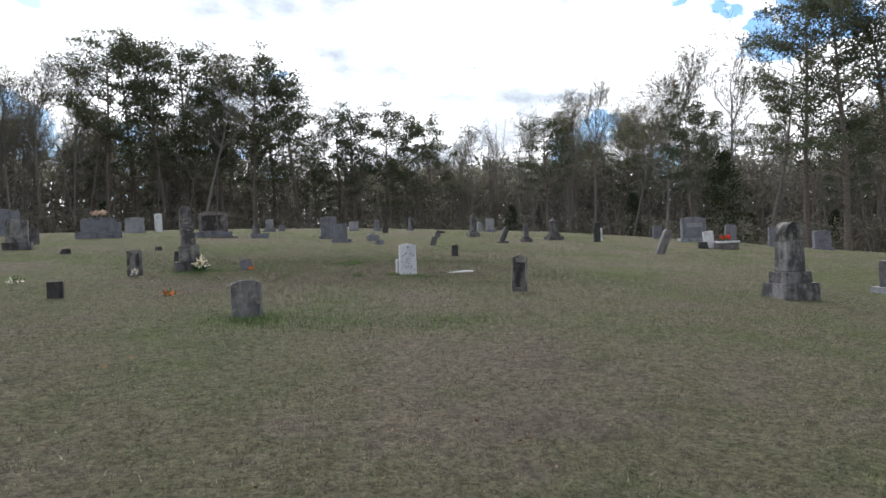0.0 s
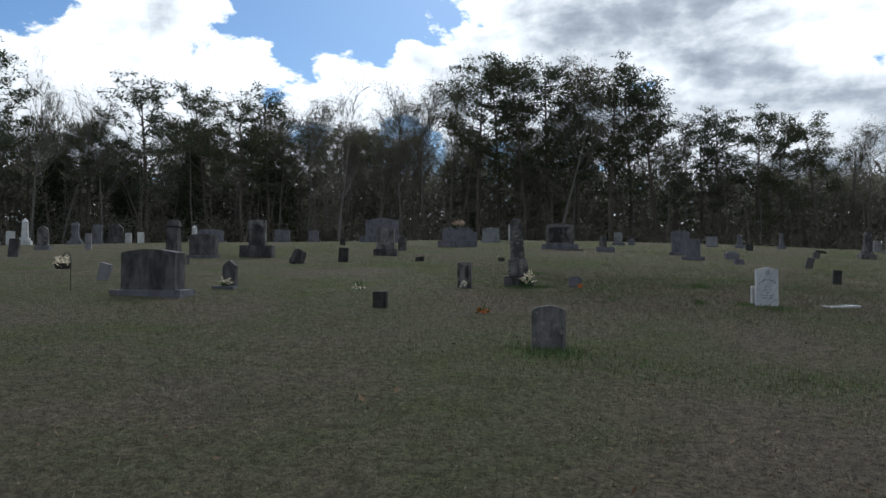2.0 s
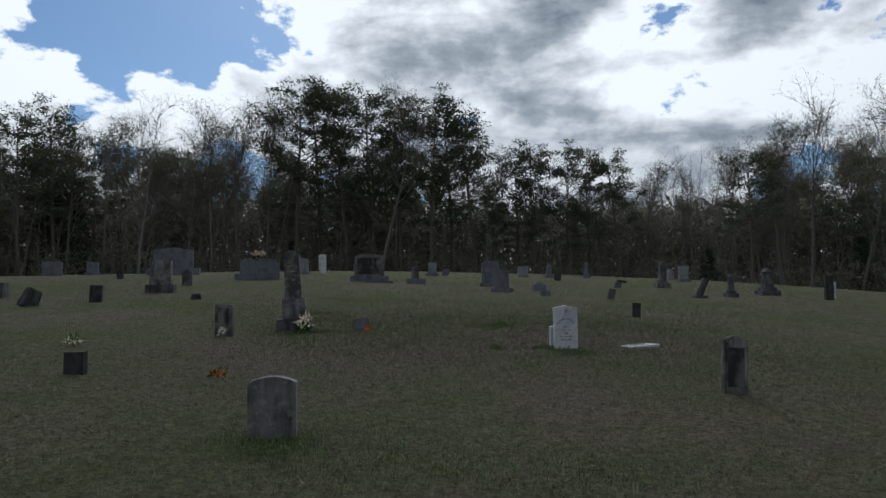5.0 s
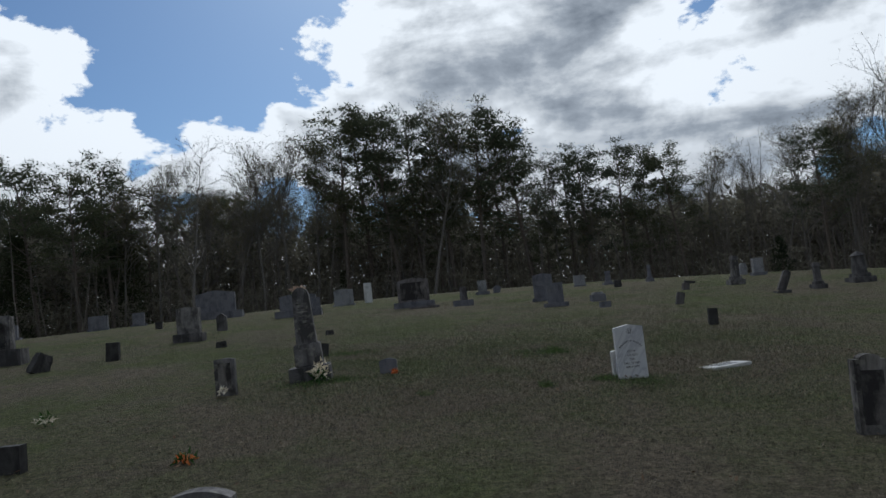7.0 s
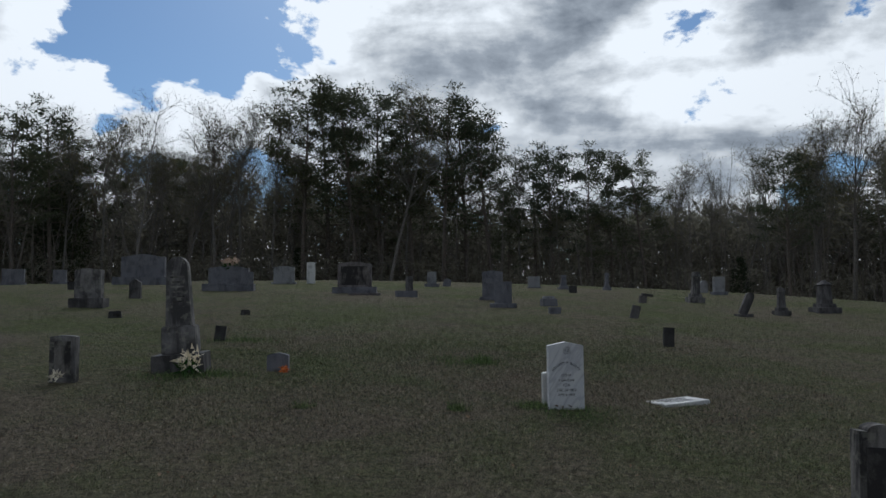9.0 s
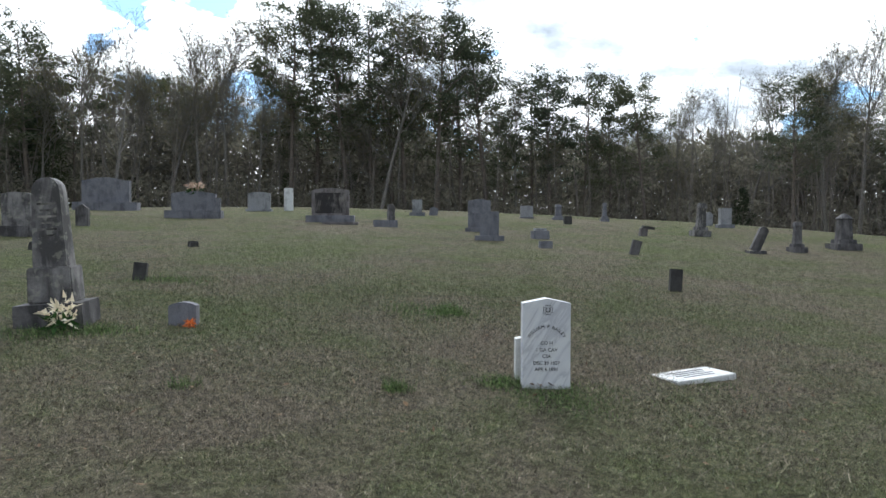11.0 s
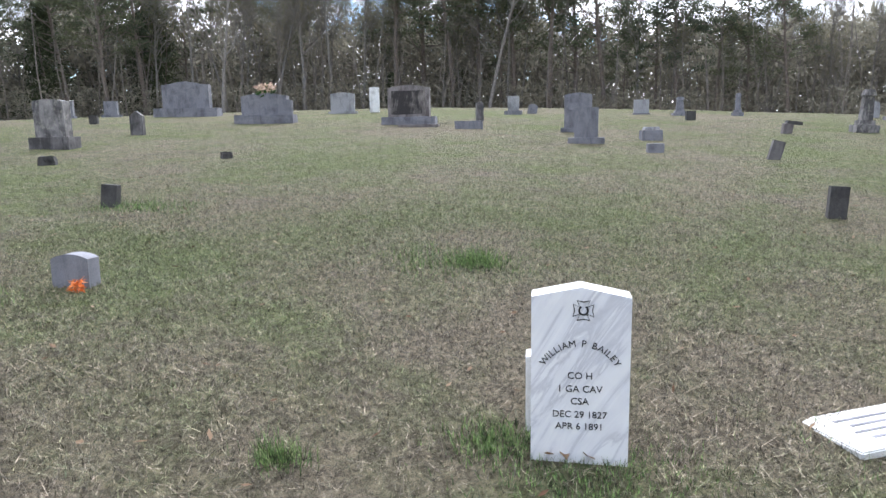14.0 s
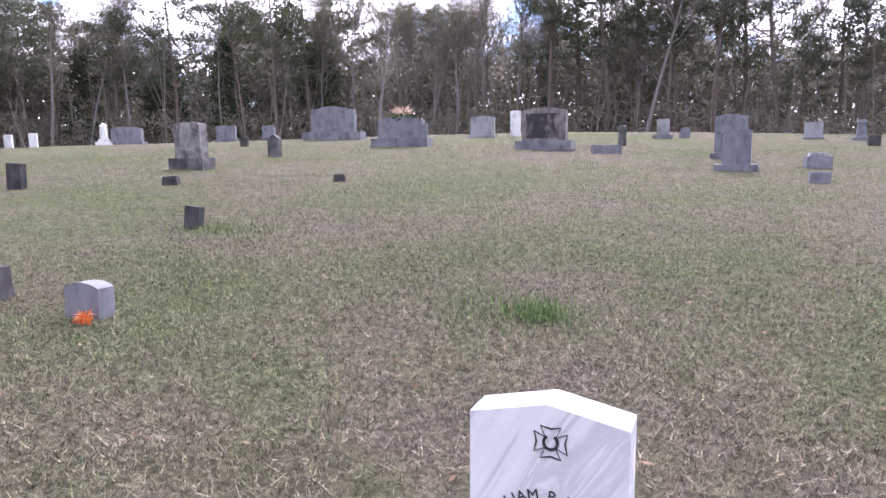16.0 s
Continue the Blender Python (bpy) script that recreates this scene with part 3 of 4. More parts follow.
def emblem(parent, x, z, face):
    """A splayed cross drawn in line, with a ring of leaves inside."""
    bm = bmesh.new()
    a, b, c = 0.034, 0.021, 0.011
    pts = []
    for k in range(4):
        t = k * math.pi / 2
        for u, w in ((c, c + 0.001), (a, -b), (a * 0.86, 0), (a, b)):
            if (u, w)[0] == c:
                u, w = c, -c
            pts.append((u * math.cos(t) - w * math.sin(t), u * math.sin(t) + w * math.cos(t)))

    def ribbon(line, wide, closed):
        k = len(line)
        rims = []
        for i in range(k):
            p, q = Vector(line[i - 1 if closed else max(i - 1, 0)]), Vector(line[(i + 1) % k if closed else min(i + 1, k - 1)])
            here = Vector(line[i])
            d = ((here - p).normalized() + (q - here).normalized()).normalized()
            s = Vector((-d.y, d.x)) * wide / 2
            rims.append([bm.verts.new((r.x, y, r.y)) for r, y in ((here - s, 0), (here - s, -0.0016), (here + s, -0.0016), (here + s, 0))])
        for i in range(k if closed else k - 1):
            a, b = rims[i], rims[(i + 1) % k]
            for c in range(3):
                bm.faces.new((a[c], b[c], b[c + 1], a[c + 1]))

    ribbon(pts, 0.0036, True)
    ob = part("emblem", bm, INK, parent, "incised black splayed cross emblem")
    ob.location = (x, face, z)
    bm = bmesh.new()
    ribbon([(0.0145 * math.cos(t), 0.0145 * math.sin(t)) for t in np.linspace(math.radians(118), math.radians(422), 19)], 0.0062, False)
    ob = part("wreath", bm, INK, parent, "incised black wreath open at its top")
    ob.location = (x, face, z)


def military_stone():
    d = 0.10
    ob = part("military_headstone", slab(0.33, 0.622, d, "point"), MARBLE, None, "upright white marble military headstone with black lettering", 0.005)
    tagged(ob, "", "headstone", "gravestones")
    face = -d / 2 - 0.0005
    for text, z, size in (("CO H", 0.304, 0.034), ("1 GA CAV", 0.257, 0.034), ("CSA", 0.213, 0.034), ("DEC 29 1827", 0.166, 0.0335), ("APR 6 1891", 0.123, 0.0335)):
        lettering(text, size, INK, ob, pose(0.0, face, z, 90, 0, 0))
    name = "WILLIAM P BAILEY"
    radius = 0.135
    widths = {"I": 0.5, "M": 1.35, "W": 1.5, " ": 0.65, "L": 0.9, "E": 0.95}
    total = sum(widths.get(ch, 1.1) for ch in name)
    at = 0.0
    for ch in name:
        w = widths.get(ch, 1.1)
        t = (at + w / 2 - total / 2) / total * radians(122)
        at += w
        if ch != " ":
            lettering(ch, 0.033, INK, ob, pose(radius * math.sin(t), face, 0.283 + radius * math.cos(t), 90, math.degrees(t), 0))
    emblem(ob, 0.008, 0.543, face)
    ob.matrix_world = pose(0, 0.012, ground(0, 0) - 0.012, -1, 0, 0)


military_stone()
tablet("small old white marble footstone close behind a taller stone", -0.035, 0.20, 0.31, 0.31, 0.09, "low", WHITE, 0)


# ---- flowers ----
def blossom(name, label, x, y, z, radius, count, petal, leafy=True, size=0.05, flat=0.8, thin=0.3, lying=False):
    r = random.Random(int(x * 100 + y * 10))
    root = thing(name, label, "flowers")
    v, f = [], []
    tuft_leaves(r, v, f, Vector((0, 0, radius * (0.35 if lying else 0.95))), radius, count, size, flat, thin)
    o = mesh_object("petals", v, f, petal)
    o.parent = root
    if leafy:
        v, f = [], []
        tuft_leaves(r, v, f, Vector((0, 0, radius * 0.4)), radius * 0.95, count // 2, size * 1.2, 0.7, 0.22)
        o = mesh_object("leaves", v, f, STEM)
        o.parent = root
        v, f = [], []
        for _ in range(5):
            tube(v, f, bent(r, Vector((0, 0, -0.02)), Vector((r.gauss(0, 0.4), r.gauss(0, 0.4), 1)), radius * 1.2, 3, 0.1), [0.003] * 4, 4)
        o = mesh_object("stems", v, f, STEM)
        o.parent = root
    root.location = (x, y, z)
    return root


# ---- tall monument with the slanting shaft ----
def shaft_monument():
    root = thing("shaft_monument", "weathered marble shaft monument leaning on a two-step base", "gravestone", "gravestones")
    part("base", block(0.56, 0.45, 0.31, -0.08, 0.98, rough=0.006, cuts=3, seed=2), DARK, root, "dark stained base", 0.0)
    part("plinth", block(0.37, 0.30, 0.31, 0.232, 0.96), STAINED, root, "", 0.012)
    bm = bmesh.new()
    # tapered shaft with a blunt, rounded gable top
    rings = [(0.138, 0.105, 0.543), (0.112, 0.085, 1.20), (0.100, 0.080, 1.255), (0.070, 0.074, 1.295), (0.026, 0.068, 1.318)]
    vs = [[bm.verts.new((sx * a, sy * b, z)) for sx, sy in ((-1, -1), (1, -1), (1, 1), (-1, 1))] for a, b, z in rings]
    for lo, hi in zip(vs, vs[1:]):
        for i in range(4):
            bm.faces.new((lo[i], lo[(i + 1) % 4], hi[(i + 1) % 4], hi[i]))
    bm.faces.new(vs[0][::-1])
    bm.faces.new(vs[-1])
    part("shaft", bm, STAINED, root, "stained marble shaft", 0.006)
    for i in range(6):
        z = 1.08 - i * 0.055
        part("worn_line", block(0.15 - 0.04 * (i % 2), 0.004, 0.018, z, y=-0.1055 + 0.0304 * (z - 0.543)), MOTTLED, root, "worn line of lettering")
    settle(root, -4.07, 1.36, 8, 0, -3, 0.045)


shaft_monument()
blossom("flower_bunch", "cream artificial lilies in a bunch on a stone base", -3.86, 1.02, ground(-3.86, 1.02) + 0.02, 0.15, 90, CREAM, True, 0.075, 0.9, 0.24)
tablet("small rounded grey footstone beside orange flowers", -3.02, 1.48, 0.24, 0.21, 0.12, "segment", GREY, 4, -2)
blossom("orange_flower", "bright orange artificial flower at a footstone", -2.93, 1.36, ground(-2.93, 1.36), 0.038, 60, ORANGE, False, 0.04, 0.9, 0.2)

# ---- headstones near the walk ----
tablet("round-topped grey headstone with dark weathered shoulders", -3.21, -4.68, 0.345, 0.43, 0.10, "segment", STAINED, 4)
slim = tablet("narrow mottled marble headstone with a shouldered arched top", 1.12, -2.79, 0.235, 0.59, 0.10, "shoulder", MOTTLED, -6, -2, 2.5)
part("sunk_panel", block(0.165, 0.008, 0.40, 0.07, y=-0.051), BLOTCHED, slim, "black-streaked face panel")
tablet("short square blackened stone stub", -5.64, -2.55, 0.195, 0.22, 0.10, "flat", BLACK, 0)
tab_stone = tablet("upright stained marble tablet with flowers at its foot", -4.99, 0.60, 0.26, 0.46, 0.08, "low", STAINED, 2)
part("sunk_panel", block(0.16, 0.008, 0.34, 0.06, y=-0.041), MOTTLED, tab_stone, "paler sunk panel")
blossom("flower_spray", "pale pink artificial flowers before a tablet", -4.98, 0.44, ground(-4.98, 0.44), 0.07, 30, CREAM, False, 0.05)
blossom("fallen_flowers", "orange artificial flowers lying in the grass", -4.20, -2.56, ground(-4.2, -2.56), 0.09, 46, ORANGE, True, 0.05, 0.35, 0.25, True)
blossom("fallen_flowers", "cream artificial flowers lying in the grass", -6.60, -0.60, ground(-6.6, -0.6), 0.11, 46, CREAM, True, 0.05, 0.4, 0.25, True)
slab_root = part("ledger_slab", block(0.58, 0.31, 0.07, 0.0), WHITE, None, "flat white marble slab lying in the grass", 0.006)
tagged(slab_root, "", "grave marker", "gravestones")
slab_root.matrix_world = pose(1.18, 0.40, ground(1.18, 0.40) - 0.056, -1, -1, 25)
for i in range(4):
    o = part("worn_line", block(0.36 - 0.06 * (i % 2), 0.014, 0.004, 0.069, y=0.08 - i * 0.05), GREY, slab_root, "worn lettering")
tablet("short dark leaning stone stub", 2.52, 4.55, 0.16, 0.30, 0.09, "flat", BLACK, -5, -3, 3)
tablet("short dark square stone stub tilted to one side", -4.46, 3.95, 0.155, 0.215, 0.10, "flat", BLACK, 10, -3, 6)
tablet("small brown leaning marker in the grass", 3.28, 9.05, 0.18, 0.29, 0.09, "flat", DARK, 0, 0, 14)
stub = tablet("low broken stone stub with its top fallen sideways", 4.86, 13.6, 0.20, 0.22, 0.12, "broken", BROWN, 10, 0, 8)
part("fallen_top", block(0.34, 0.12, 0.07, 0.205, 0.9, x=0.12, rough=0.01, cuts=2, seed=3), BLACK, stub, "dark broken top piece")
low = part("footstone", block(0.27, 0.16, 0.17, -0.02, 0.97, rough=0.01, cuts=2, seed=4), GREY, None, "low rough grey footstone", 0.0)
settle(tagged(low, "", "grave marker", "gravestones"), 1.61, 9.75, 5)


def rough_lump(label, x, y, w, d, h, mat, seed, lean=0.0):
    ob = part("rough_stone", block(w, d, h + 0.05, -0.05, 0.75, rough=0.04, cuts=3, seed=seed), mat, None, label)
    tagged(ob, "", "grave marker", "gravestones")
    return settle(ob, x, y, seed * 20, 0, lean)


rough_lump("low dark lump of fieldstone marking a grave", -7.3, 6.7, 0.25, 0.16, 0.13, BLACK, 1)
rough_lump("small dark fieldstone in the grass", -5.2, 8.0, 0.18, 0.12, 0.09, BLACK, 2)
rough_lump("tilted dark fieldstone marker", -9.98, 4.5, 0.36, 0.16, 0.34, BLACK, 3, 24)

# ---- monuments on the rise ----
monument("grey granite headstone on a rough grey base", 0.54, 11.2, 0.68, 0.10, 0.36, 0.44, 0.50, 0.18, "flat", GREY, GREY, -4)
monument("large grey granite monument with a curved top", 0.47, 13.6, 0.74, 0.10, 0.40, 0.60, 0.70, 0.24, "serpentine", GREY, GREY, -4, panel=True)
wide = monument("wide blackened marble monument with pale edges on a long base", -3.78, 15.6, 1.40, 0.20, 0.55, 1.08, 0.74, 0.32, "low", BROWN, GREY, 3)
part("stained_face", block(0.90, 0.02, 0.60, 0.262, 0.97, y=-0.158), BLOTCHED, wide, "blackened lichen-stained face", 0.004)
part("grave_slab", block(1.0, 0.45, 0.10, 0, rough=0.02, cuts=3), BROWN, None, "")
low = bpy.data.objects["grave_slab"]
tagged(low, "low weathered slab before a wide monument", "grave marker", "gravestones")
settle(low, -3.4, 14.9, 3, 0, 0, 0.05)
monument("grey granite monument with flowers across its top", -7.98, 16.2, 1.62, 0.22, 0.6, 1.26, 0.52, 0.34, "low", GREY, GREY, 8, panel=True)
urn = part("flower_vase", block(0.16, 0.16, 0.42, 0.2, 1.1), GREY, None, "small granite vase block on a monument's base", 0.02)
settle(tagged(urn, "", "vase"), -7.25, 16.12, 8)
blossom("flower_saddle", "faded pink and cream flower saddle along a monument's top", -7.95, 16.2, ground(-7.98, 16.2) + 0.70, 0.26, 130, PINK, True, 0.11, 0.55, 0.3)
monument("very wide grey granite monument on a long low base", -12.34, 19.90, 2.10, 0.26, 0.7, 1.55, 0.82, 0.36, "serpentine", GREY, GREY, 12, panel=True)
monument("brown-stained stone monument on a square base", -8.95, 9.0, 0.72, 0.20, 0.42, 0.55, 0.60, 0.24, "low", STAINED, DARK, 8)
tablet("small dark pointed headstone", -9.22, 12.0, 0.29, 0.52, 0.12, "gable", DARK, 8)
tablet("tall plain white headstone", -6.30, 21.80, 0.34, 0.86, 0.10, "low", WHITE, 4)
monument("pale granite headstone on a thin base", -7.25, 21.10, 0.95, 0.06, 0.4, 0.82, 0.58, 0.2, "low", PALE, PALE, 6)
rough_lump("triangular dark fieldstone headstone", -2.09, 17.0, 0.66, 0.20, 0.50, DARK, 5)
low = part("kerb_block", block(0.66, 0.25, 0.20, -0.02, 1, rough=0.015, cuts=3, seed=8), GREY, None, "low grey granite block before a fieldstone")
settle(tagged(low, "", "grave marker", "gravestones"), -2.08, 14.4, 3)
monument("small pale headstone on a base near the wood", -1.33, 20.20, 0.56, 0.10, 0.3, 0.36, 0.40, 0.14, "flat", PALE, GREY, 0)
tablet("small grey slab headstone leaning near the wood", -0.75, 20.6, 0.30, 0.30, 0.10, "gable", GREY, 0, 0, 12)
low = part("stone_stump", block(0.40, 0.34, 0.22, -0.02, 0.96, rough=0.01, cuts=2, seed=11), GREY, None, "square dark granite block with a paler worn top")
part("cap_stone", block(0.30, 0.26, 0.06, 0.204, 0.9), PALE, low, "paler cap", 0.01)
settle(tagged(low, "", "grave marker", "gravestones"), 1.81, 11.8, 4)
monument("low grey granite headstone with a sloped face", 2.57, 19.70, 0.50, 0.04, 0.3, 0.44, 0.34, 0.16, "flat", PALE, GREY, 0)


def column_monument(label, x, y, base, h, mat, cap="ball", yaw=0.0, lean=0.0):
    """A slim column on stepped blocks."""
    root = thing("column_monument", label, "gravestone", "gravestones")
    part("base", block(base, base * 0.9, 0.18 * h, -0.03, 1, rough=0.006, cuts=2, seed=x), mat, root)
    part("plinth", block(base * 0.72, base * 0.66, 0.14 * h, 0.15 * h - 0.028, 0.95), mat, root, "", 0.008)
    part("shaft", block(base * 0.5, base * 0.46, 0.56 * h, 0.29 * h - 0.03, 0.82), mat, root, "", 0.006)
    part("cap", block(base * 0.55, base * 0.5, 0.16 * h, 0.85 * h - 0.031, 0.75 if cap == "ball" else 0.15), mat, root, "", 0.02 * h)
    return settle(root, x, y, yaw, 0, lean)


column_monument("small ornate grey column monument near the wood", 3.61, 19.20, 0.42, 0.56, GREY)
tablet("small dark stone stub near the wood", 3.57, 17.3, 0.24, 0.25, 0.16, "flat", BLACK, 4)
column_monument("slim grey column headstone against the wood", 5.21, 19.10, 0.28, 0.66, GREY)
column_monument("dark weathered column monument with a rounded cap", 6.64, 14.2, 0.46, 0.92, STAINED, "ball", 0, 3)
tablet("pale headstone beside a column", 8.48, 18.20, 0.26, 0.44, 0.12, "round", PALE, 0)
monument("pale granite headstone with a wide cap", 8.70, 17.40, 0.52, 0.10, 0.32, 0.36, 0.46, 0.2, "flat", PALE, GREY, 0)
lean_root = monument("dark headstone leaning far over on its base", 6.25, 10.1, 0.36, 0.05, 0.26, 0.20, 0.50, 0.09, "round", DARK, DARK, 0, 0)
for c in lean_root.children:
    if c.name.startswith("die"):
        c.matrix_basis = pose(-0.05, 0, 0.0, 0, 24, 0)
column_monument("dark slender post headstone on a square base", 7.48, 10.7, 0.34, 0.70, DARK, "ball")
column_monument("dark obelisk on a broad stepped base", 9.09, 11.6, 0.60, 0.88, DARK, "point")
# further markers along the open side
tablet("brown headstone leaning steeply to one side", 9.1, 4.7, 0.26, 0.80, 0.12, "round", BROWN, 0, 0, 26)
monument("large square granite monument on a base", 14.30, 9.80, 1.12, 0.14, 0.5, 0.92, 0.78, 0.3, "serpentine", GREY, PALE, -22, panel=True)
tablet("plain white headstone tilted to one side", 12.70, 6.90, 0.34, 0.58, 0.10, "flat", WHITE, -15, 0, -6)
low = part("box_tomb", block(0.68, 0.45, 0.22, -0.02, 1.0), BROWN, None, "low box tomb with a pale lid", 0.01)
part("lid", block(0.74, 0.5, 0.07, 0.20), WHITE, low, "pale lid", 0.015)
settle(tagged(low, "", "grave marker", "gravestones"), 13.00, 6.40, -20)
blossom("red_flowers", "red artificial flowers on a pale tomb lid", 12.95, 6.40, ground(13, 6.4) + 0.25, 0.16, 60, RED, True, 0.09, 0.6)
rough_lump("dark fieldstone beside a tilted white stone", 12.2, 6.6, 0.30, 0.2, 0.22, BLACK, 6)
tablet("grey headstone behind the box tomb", 16.00, 9.70, 0.42, 0.74, 0.14, "low", GREY, -20)
monument("grey granite monument on a wide base", 19.38, 8.49, 0.80, 0.10, 0.4, 0.62, 0.62, 0.22, "low", GREY, GREY, -24, panel=True)
tablet("grey headstone near the square monument", 13.90, 11.60, 0.36, 0.54, 0.13, "low", GREY, -20)
tablet("upright grey headstone behind the arched monument", 16.70, 8.20, 0.36, 0.75, 0.14, "low", GREY, -20)
tablet("tall dark headstone against the wood", 10.1, 10.0, 0.23, 0.72, 0.12, "flat", BLACK, -8)
tablet("small white headstone against the wood", 10.6, 10.6, 0.14, 0.5, 0.08, "flat", WHITE, -8)


def arched_monument():
    root = thing("arched_monument", "tall weathered marble monument with an arched top on stepped base", "gravestone", "gravestones")
    part("base", block(0.66, 0.56, 0.30, -0.06, 0.98, rough=0.006, cuts=3, seed=7), STAINED, root, "stained base", 0.0)
    part("plinth", block(0.50, 0.42, 0.18, 0.243, 0.97), STAINED, root, "", 0.008)
    part("die", block(0.36, 0.30, 0.50, 0.425, 0.93), STAINED, root, "", 0.012)
    bm = slab(0.34, 0.30, 0.27, "round", 0.93)
    for v in bm.verts:
        v.co.z = max(v.co.z, 0.927)
    part("arched_cap", bm, MOTTLED, root, "rounded arched cap", 0.01)
    settle(root, 5.31, -4.15, -3)


arched_monument()
monument("dark headstone on a pale rough base", 7.9, -3.8, 0.50, 0.10, 0.4, 0.34, 0.42, 0.16, "low", DARK, PALE, 0)

# ---- the left of the meadow ----
monument("broad dark granite monument with a stained face on a pale base", -9.15, -2.6, 1.08, 0.07, 0.50, 0.83, 0.54, 0.32, "low", DARK, GREY, 6)
tablet("dark pointed headstone on a low footing with flowers", -8.64, -1.25, 0.22, 0.45, 0.12, "gable", DARK, 8)
low = part("footing", block(0.36, 0.24, 0.06, -0.02), GREY, None, "low grey concrete footing under flowers", 0.006)
settle(tagged(low, "", "grave marker", "gravestones"), -8.64, -1.42, 8)
blossom("flower_spray", "pale artificial flowers on a low footing", -8.6, -1.45, ground(-8.6, -1.45) + 0.02, 0.09, 40, CREAM, True, 0.06)
column_monument("tall dark column monument on stepped blocks", -12.2, 2.6, 0.56, 1.06, DARK, "ball", 10)
monument("wide dark blue granite headstone", -13.1, 5.4, 0.82, 0.06, 0.4, 0.72, 0.52, 0.26, "low", DARK, GREY, 12)
twin = thing("double_monument", "twin grey slabs of unequal height on one dark base", "gravestone", "gravestones")
part("base", block(0.92, 0.5, 0.40, -0.08, 0.98, rough=0.01, cuts=4, seed=6), DARK, twin, "dark base")
for x, w, h in ((-0.25, 0.27, 0.52), (0.15, 0.45, 0.68)):
    die = part("die", slab(w, h, 0.28, "low", 0.382), STAINED, twin, "", 0.012)
settle(twin, -12.0, 6.4, 14)
tablet("dark square headstone leaning slightly", -9.13, 5.6, 0.25, 0.37, 0.11, "flat", BLACK, 8, 0, 3)
tablet("small grey tilted marker", -11.1, -1.2, 0.19, 0.30, 0.08, "flat", PALE, 10, 0, 14)
tablet("small dark stub far up the meadow", -12.70, 15.40, 0.22, 0.26, 0.12, "flat", BLACK, 10)
monument("wide grey granite monument far up the meadow", -20.63, 18.66, 1.34, 0.10, 0.5, 1.15, 0.50, 0.24, "low", GREY, GREY, 22)
column_monument("white marble pillar on a square base", -21.14, 18.05, 0.48, 0.86, WHITE, "point", 20)
tablet("small white upright headstone", -22.89, 15.56, 0.28, 0.48, 0.10, "low", WHITE, 25)
monument("grey headstone near the far wood", -18.12, 21.28, 0.88, 0.08, 0.3, 0.78, 0.48, 0.2, "flat", GREY, GREY, 15)
monument("grey headstone on a base near the wood", -16.79, 22.24, 0.66, 0.08, 0.3, 0.5, 0.44, 0.16, "flat", GREY, GREY, 14)
monument("dark grey monument beside a low one", -18.00, 2.00, 0.66, 0.08, 0.4, 0.54, 0.62, 0.22, "low", DARK, GREY, 28)
monument("low wide dark granite headstone", -20.10, 4.90, 0.80, 0.06, 0.4, 0.72, 0.36, 0.24, "low", DARK, GREY, 28)
column_monument("pale obelisk with a rounded top", -25.02, 10.47, 0.46, 1.04, PALE, "ball", 30)
tablet("white upright headstone among taller stones", -24.86, 11.15, 0.30, 0.55, 0.10, "low", WHITE, 30)
column_monument("tall pale marble pillar monument", -24.65, 11.64, 0.46, 1.08, WHITE, "point", 30)
monument("stained grey headstone on a base", -19.30, 6.60, 0.42, 0.10, 0.3, 0.30, 0.54, 0.16, "round", STAINED, GREY, 26)
column_monument("grey column monument on a wide base", -23.83, 13.42, 0.56, 0.92, GREY, "ball", 26)
tablet("narrow pale upright grave marker", -18.50, 7.60, 0.18, 0.5, 0.09, "low", PALE, 22)
monument("grey headstone among the far row", -23.50, 14.33, 0.46, 0.08, 0.3, 0.36, 0.70, 0.16, "low", GREY, GREY, 25)
monument("dark round-topped tilted headstone", -23.13, 14.97, 0.80, 0.08, 0.3, 0.60, 0.72, 0.16, "round", DARK, DARK, 25, 6)
tablet("small white headstone with a flat top", -23.0, 16.6, 0.28, 0.52, 0.10, "flat", WHITE, 25)
tablet("small dark leaning headstone", -16.85, 2.9, 0.23, 0.46, 0.10, "low", DARK, 24, 0, 5)


def hook_basket():
    root = thing("hanging_basket", "iron shepherd's hook holding a small flower basket", "flower stand")
    v, f = [], []
    path = [Vector((0, 0, z)) for z in np.linspace(-0.1, 0.5, 6)] + [Vector((-0.07 * (1 - math.cos(t)), 0, 0.5 + 0.07 * math.sin(t))) for t in np.linspace(0.4, math.pi, 6)]
    tube(v, f, path, [0.006] * len(path), 5)
    o = mesh_object("hook", v, f, IRON)
    o.parent = root
    r = random.Random(3)
    v, f = [], []
    tuft_leaves(r, v, f, Vector((-0.14, 0, 0.42)), 0.11, 70, 0.06, 0.8, 0.3)
    o = mesh_object("flowers", v, f, CREAM)
    o.parent = root
    o = part("basket", block(0.14, 0.14, 0.09, 0.32, 1.3, x=-0.14), IRON, root, "", 0.01)
    settle(root, -10.43, -2.76, 0, 0, 0, 0.0)


hook_basket()


# ---- grass, laid last ----
def scatter(k, x0, x1, y0, y1):
    c = np.random.rand(k, 2) * (x1 - x0, y1 - y0) + (x0, y0) + np.random.normal(0, 0.9, (k, 2))
    return [(x, y, ground(x, y) + 0.015 * noise.noise(Vector((x * 0.9, y * 0.9, 0))) + 0.03 * noise.noise(Vector((x * 0.22, y * 0.22, 5))) - 0.018) for x, y in c]


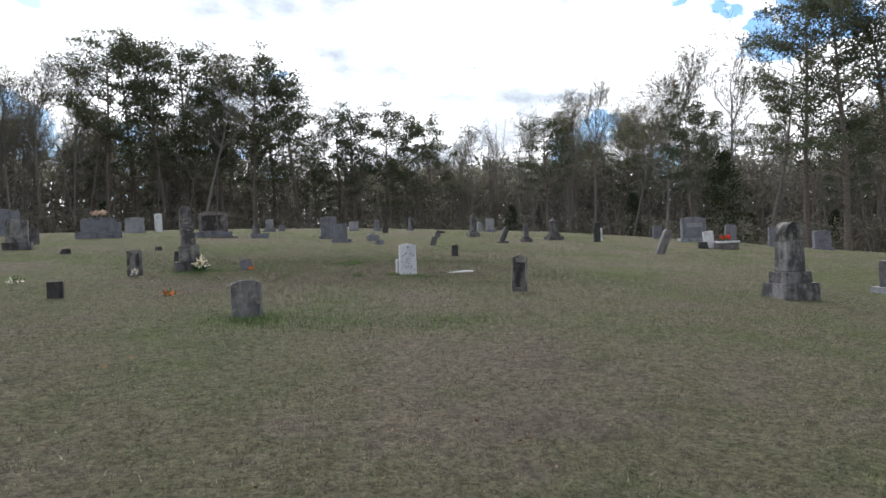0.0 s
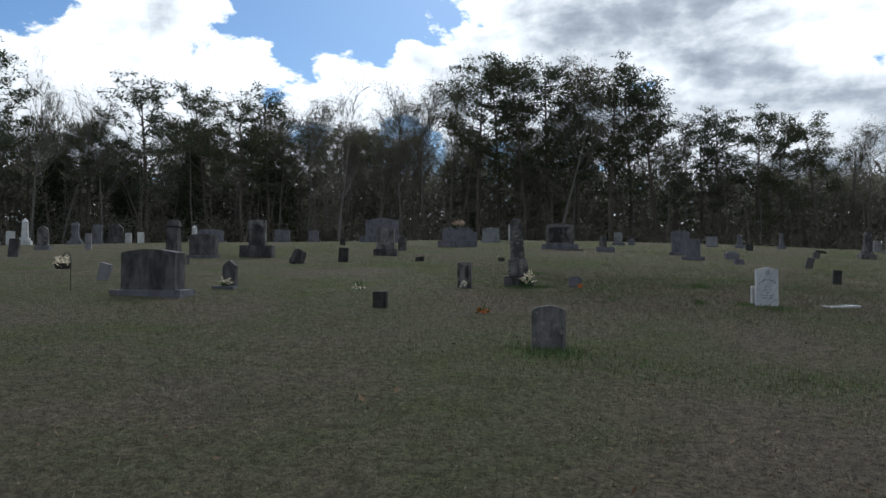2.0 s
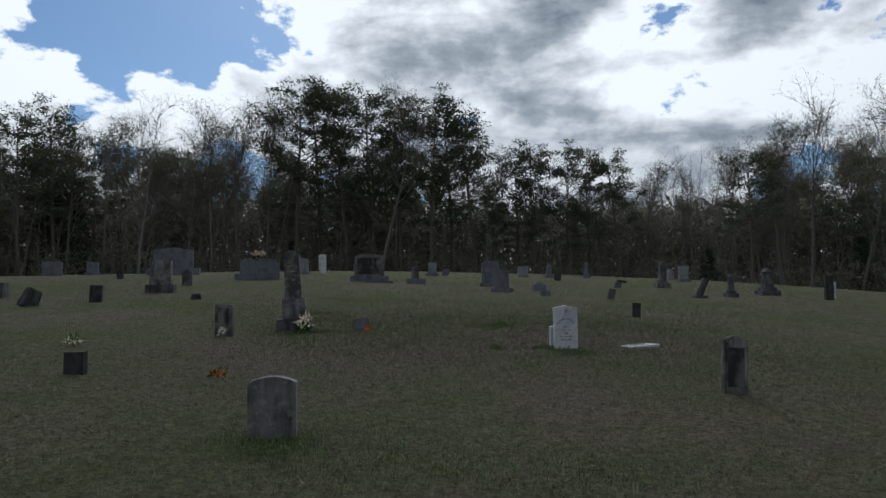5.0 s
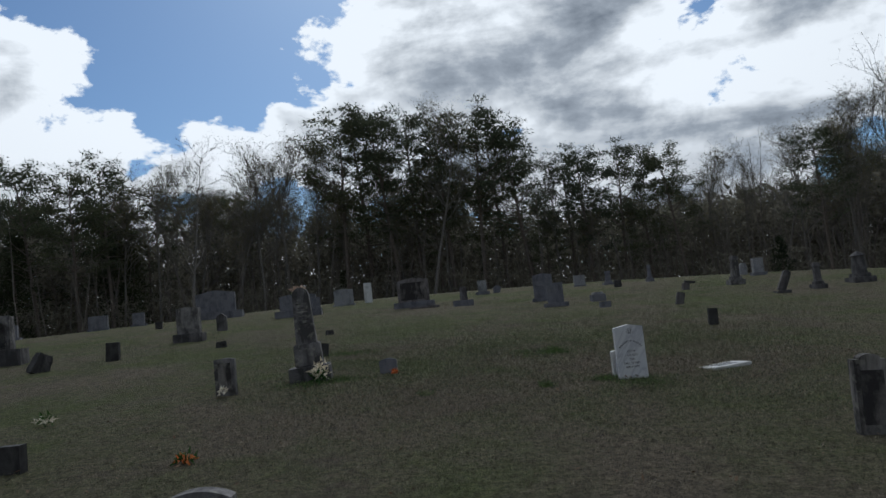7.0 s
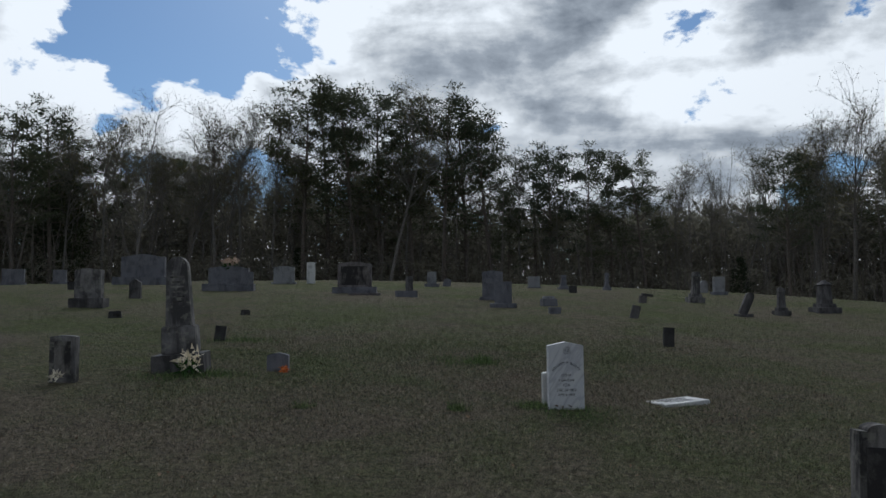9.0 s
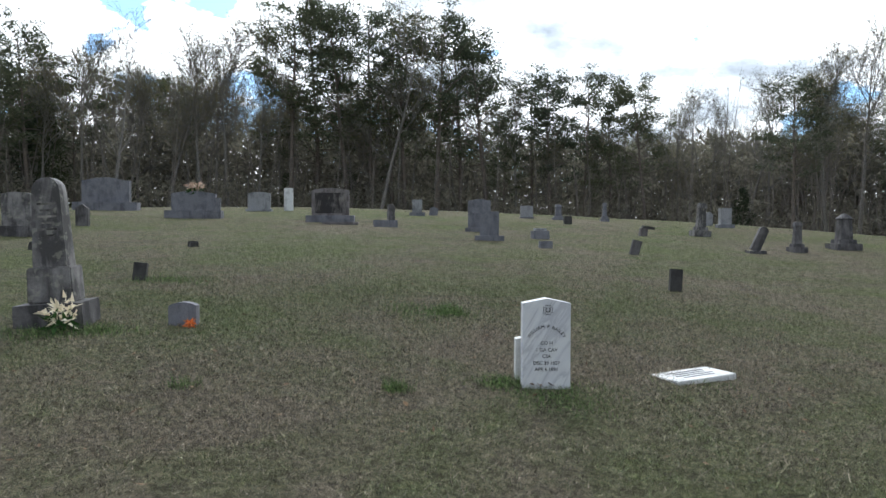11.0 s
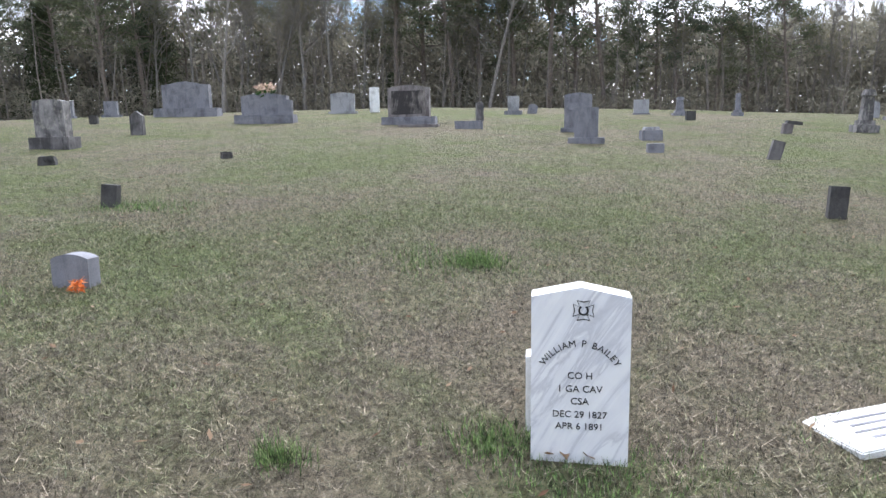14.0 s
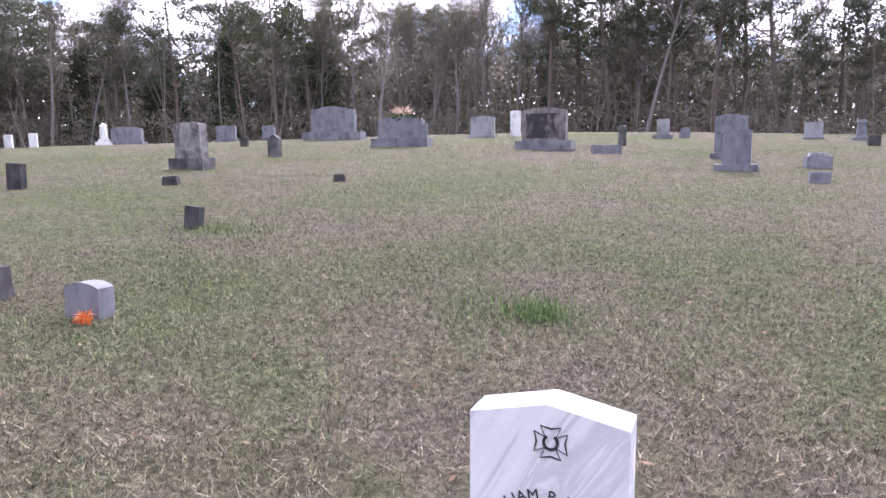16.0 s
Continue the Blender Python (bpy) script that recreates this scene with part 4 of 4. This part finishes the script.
def lawn(name, k, area, low, high, width, label, mat=BLADE, lean=1.4):
    c = scatter(k, *area)
    blades(name, c, low + (high - low) * np.random.rand(k) ** 2, width * (0.6 + 0.8 * np.random.rand(k)), mat, label, lean)


LAWN = "short matted lawn of mixed green and straw grass"
lawn("grass", 430000, (-4.2, 2.8, -1.6, 4.2), 0.012, 0.048, 0.0022, LAWN, BLADE, 2.6)
lawn("grass", 90000, (-6.5, 5, 1.5, 8), 0.015, 0.045, 0.0026, LAWN, BLADE, 2.2)
lawn("grass", 210000, (-8.5, 5.5, -11.6, -1.0), 0.012, 0.045, 0.0026, LAWN, BLADE, 2.4)
lawn("grass", 110000, (-15, 10, 4, 17), 0.012, 0.04, 0.0042, LAWN, BLADE, 2.0)


def tufts(name, spots, label, mat=LUSH):
    c, h = [], []
    r = random.Random(4)
    for x, y, spread, k, height in spots:
        for _ in range(k):
            px, py = x + r.gauss(0, spread), y + r.gauss(0, spread * 0.7)
            c.append((px, py, ground(px, py) - 0.02))
            h.append(height * r.uniform(0.35, 1.1))
    blades(name, c, np.array(h), 0.0026 * (0.7 + 0.7 * np.random.rand(len(h))), mat, label, 0.7)


tufts("grass_tufts", [(-0.85, 2.45, 0.26, 700, 0.10), (-0.62, 2.4, 0.1, 400, 0.16), (-1.03, -0.2, 0.05, 260, 0.11), (0.0, -0.12, 0.16, 800, 0.045), (-0.3, 0.05, 0.10, 600, 0.065), (0.32, 0.0, 0.14, 500, 0.05), (0.15, -0.3, 0.2, 700, 0.045),
                      (1.15, 0.2, 0.2, 400, 0.06), (-4.0, 0.95, 0.22, 700, 0.08), (-3.6, 1.1, 0.15, 500, 0.10), (-4.0, 3.9, 0.25, 900, 0.09), (-2.4, -0.3, 0.06, 140, 0.10), (-3.2, -4.75, 0.25, 700, 0.07), (-2.5, -5.2, 0.5, 1500, 0.06), (-0.9, -5.4, 0.5, 1300, 0.06)],
      "taller fresh green grass tufts round the stones")


def litter():
    r = random.Random(8)
    v, f = [], []
    for _ in range(900):
        x, y = r.uniform(-6, 4), r.uniform(-10, 6)
        p = Vector((x, y, ground(x, y) + 0.025))
        s, w, t = r.uniform(0.012, 0.035), r.uniform(0.005, 0.012), r.random() * 6.28
        a, b = Vector((math.cos(t), math.sin(t), r.gauss(0, 0.25))) * s, Vector((-math.sin(t), math.cos(t), r.gauss(0, 0.3))) * w
        n = len(v)
        v.extend((p - a, p + b, p + a, p - b))
        f.append((n, n + 1, n + 2, n + 3))
    tagged(mesh_object("leaf_litter", v, f, LITTER), "scattered dead leaves and twig bits on the lawn", "leaf litter", kind="stuff")


litter()


def dead_leaf(x, y, size, turn):
    v = [(0, -0.5, 0.02), (0.28, -0.1, 0.16), (0.12, 0.5, 0.05), (-0.15, 0.3, 0.18), (-0.3, -0.1, 0.10), (0, 0.1, 0.0)]
    ob = mesh_object("dead_leaf", [Vector(p) * size for p in v], [(0, 1, 5), (1, 2, 5), (2, 3, 5), (3, 4, 5), (4, 0, 5)], LITTER)
    tagged(ob, "curled brown dead leaf in the grass", "leaf", "fallen leaves")
    ob.matrix_world = pose(x, y, ground(x, y) + 0.02, 20, 10, turn)


for x, y, s, t in ((-0.05, -0.03, 0.07, 20), (0.03, -0.04, 0.06, 80), (-0.1, -0.05, 0.05, 140), (-4.37, -7.2, 0.09, 50), (-4.2, -6.9, 0.07, 10), (-0.95, -0.55, 0.06, 30)):
    dead_leaf(x, y, s, t)
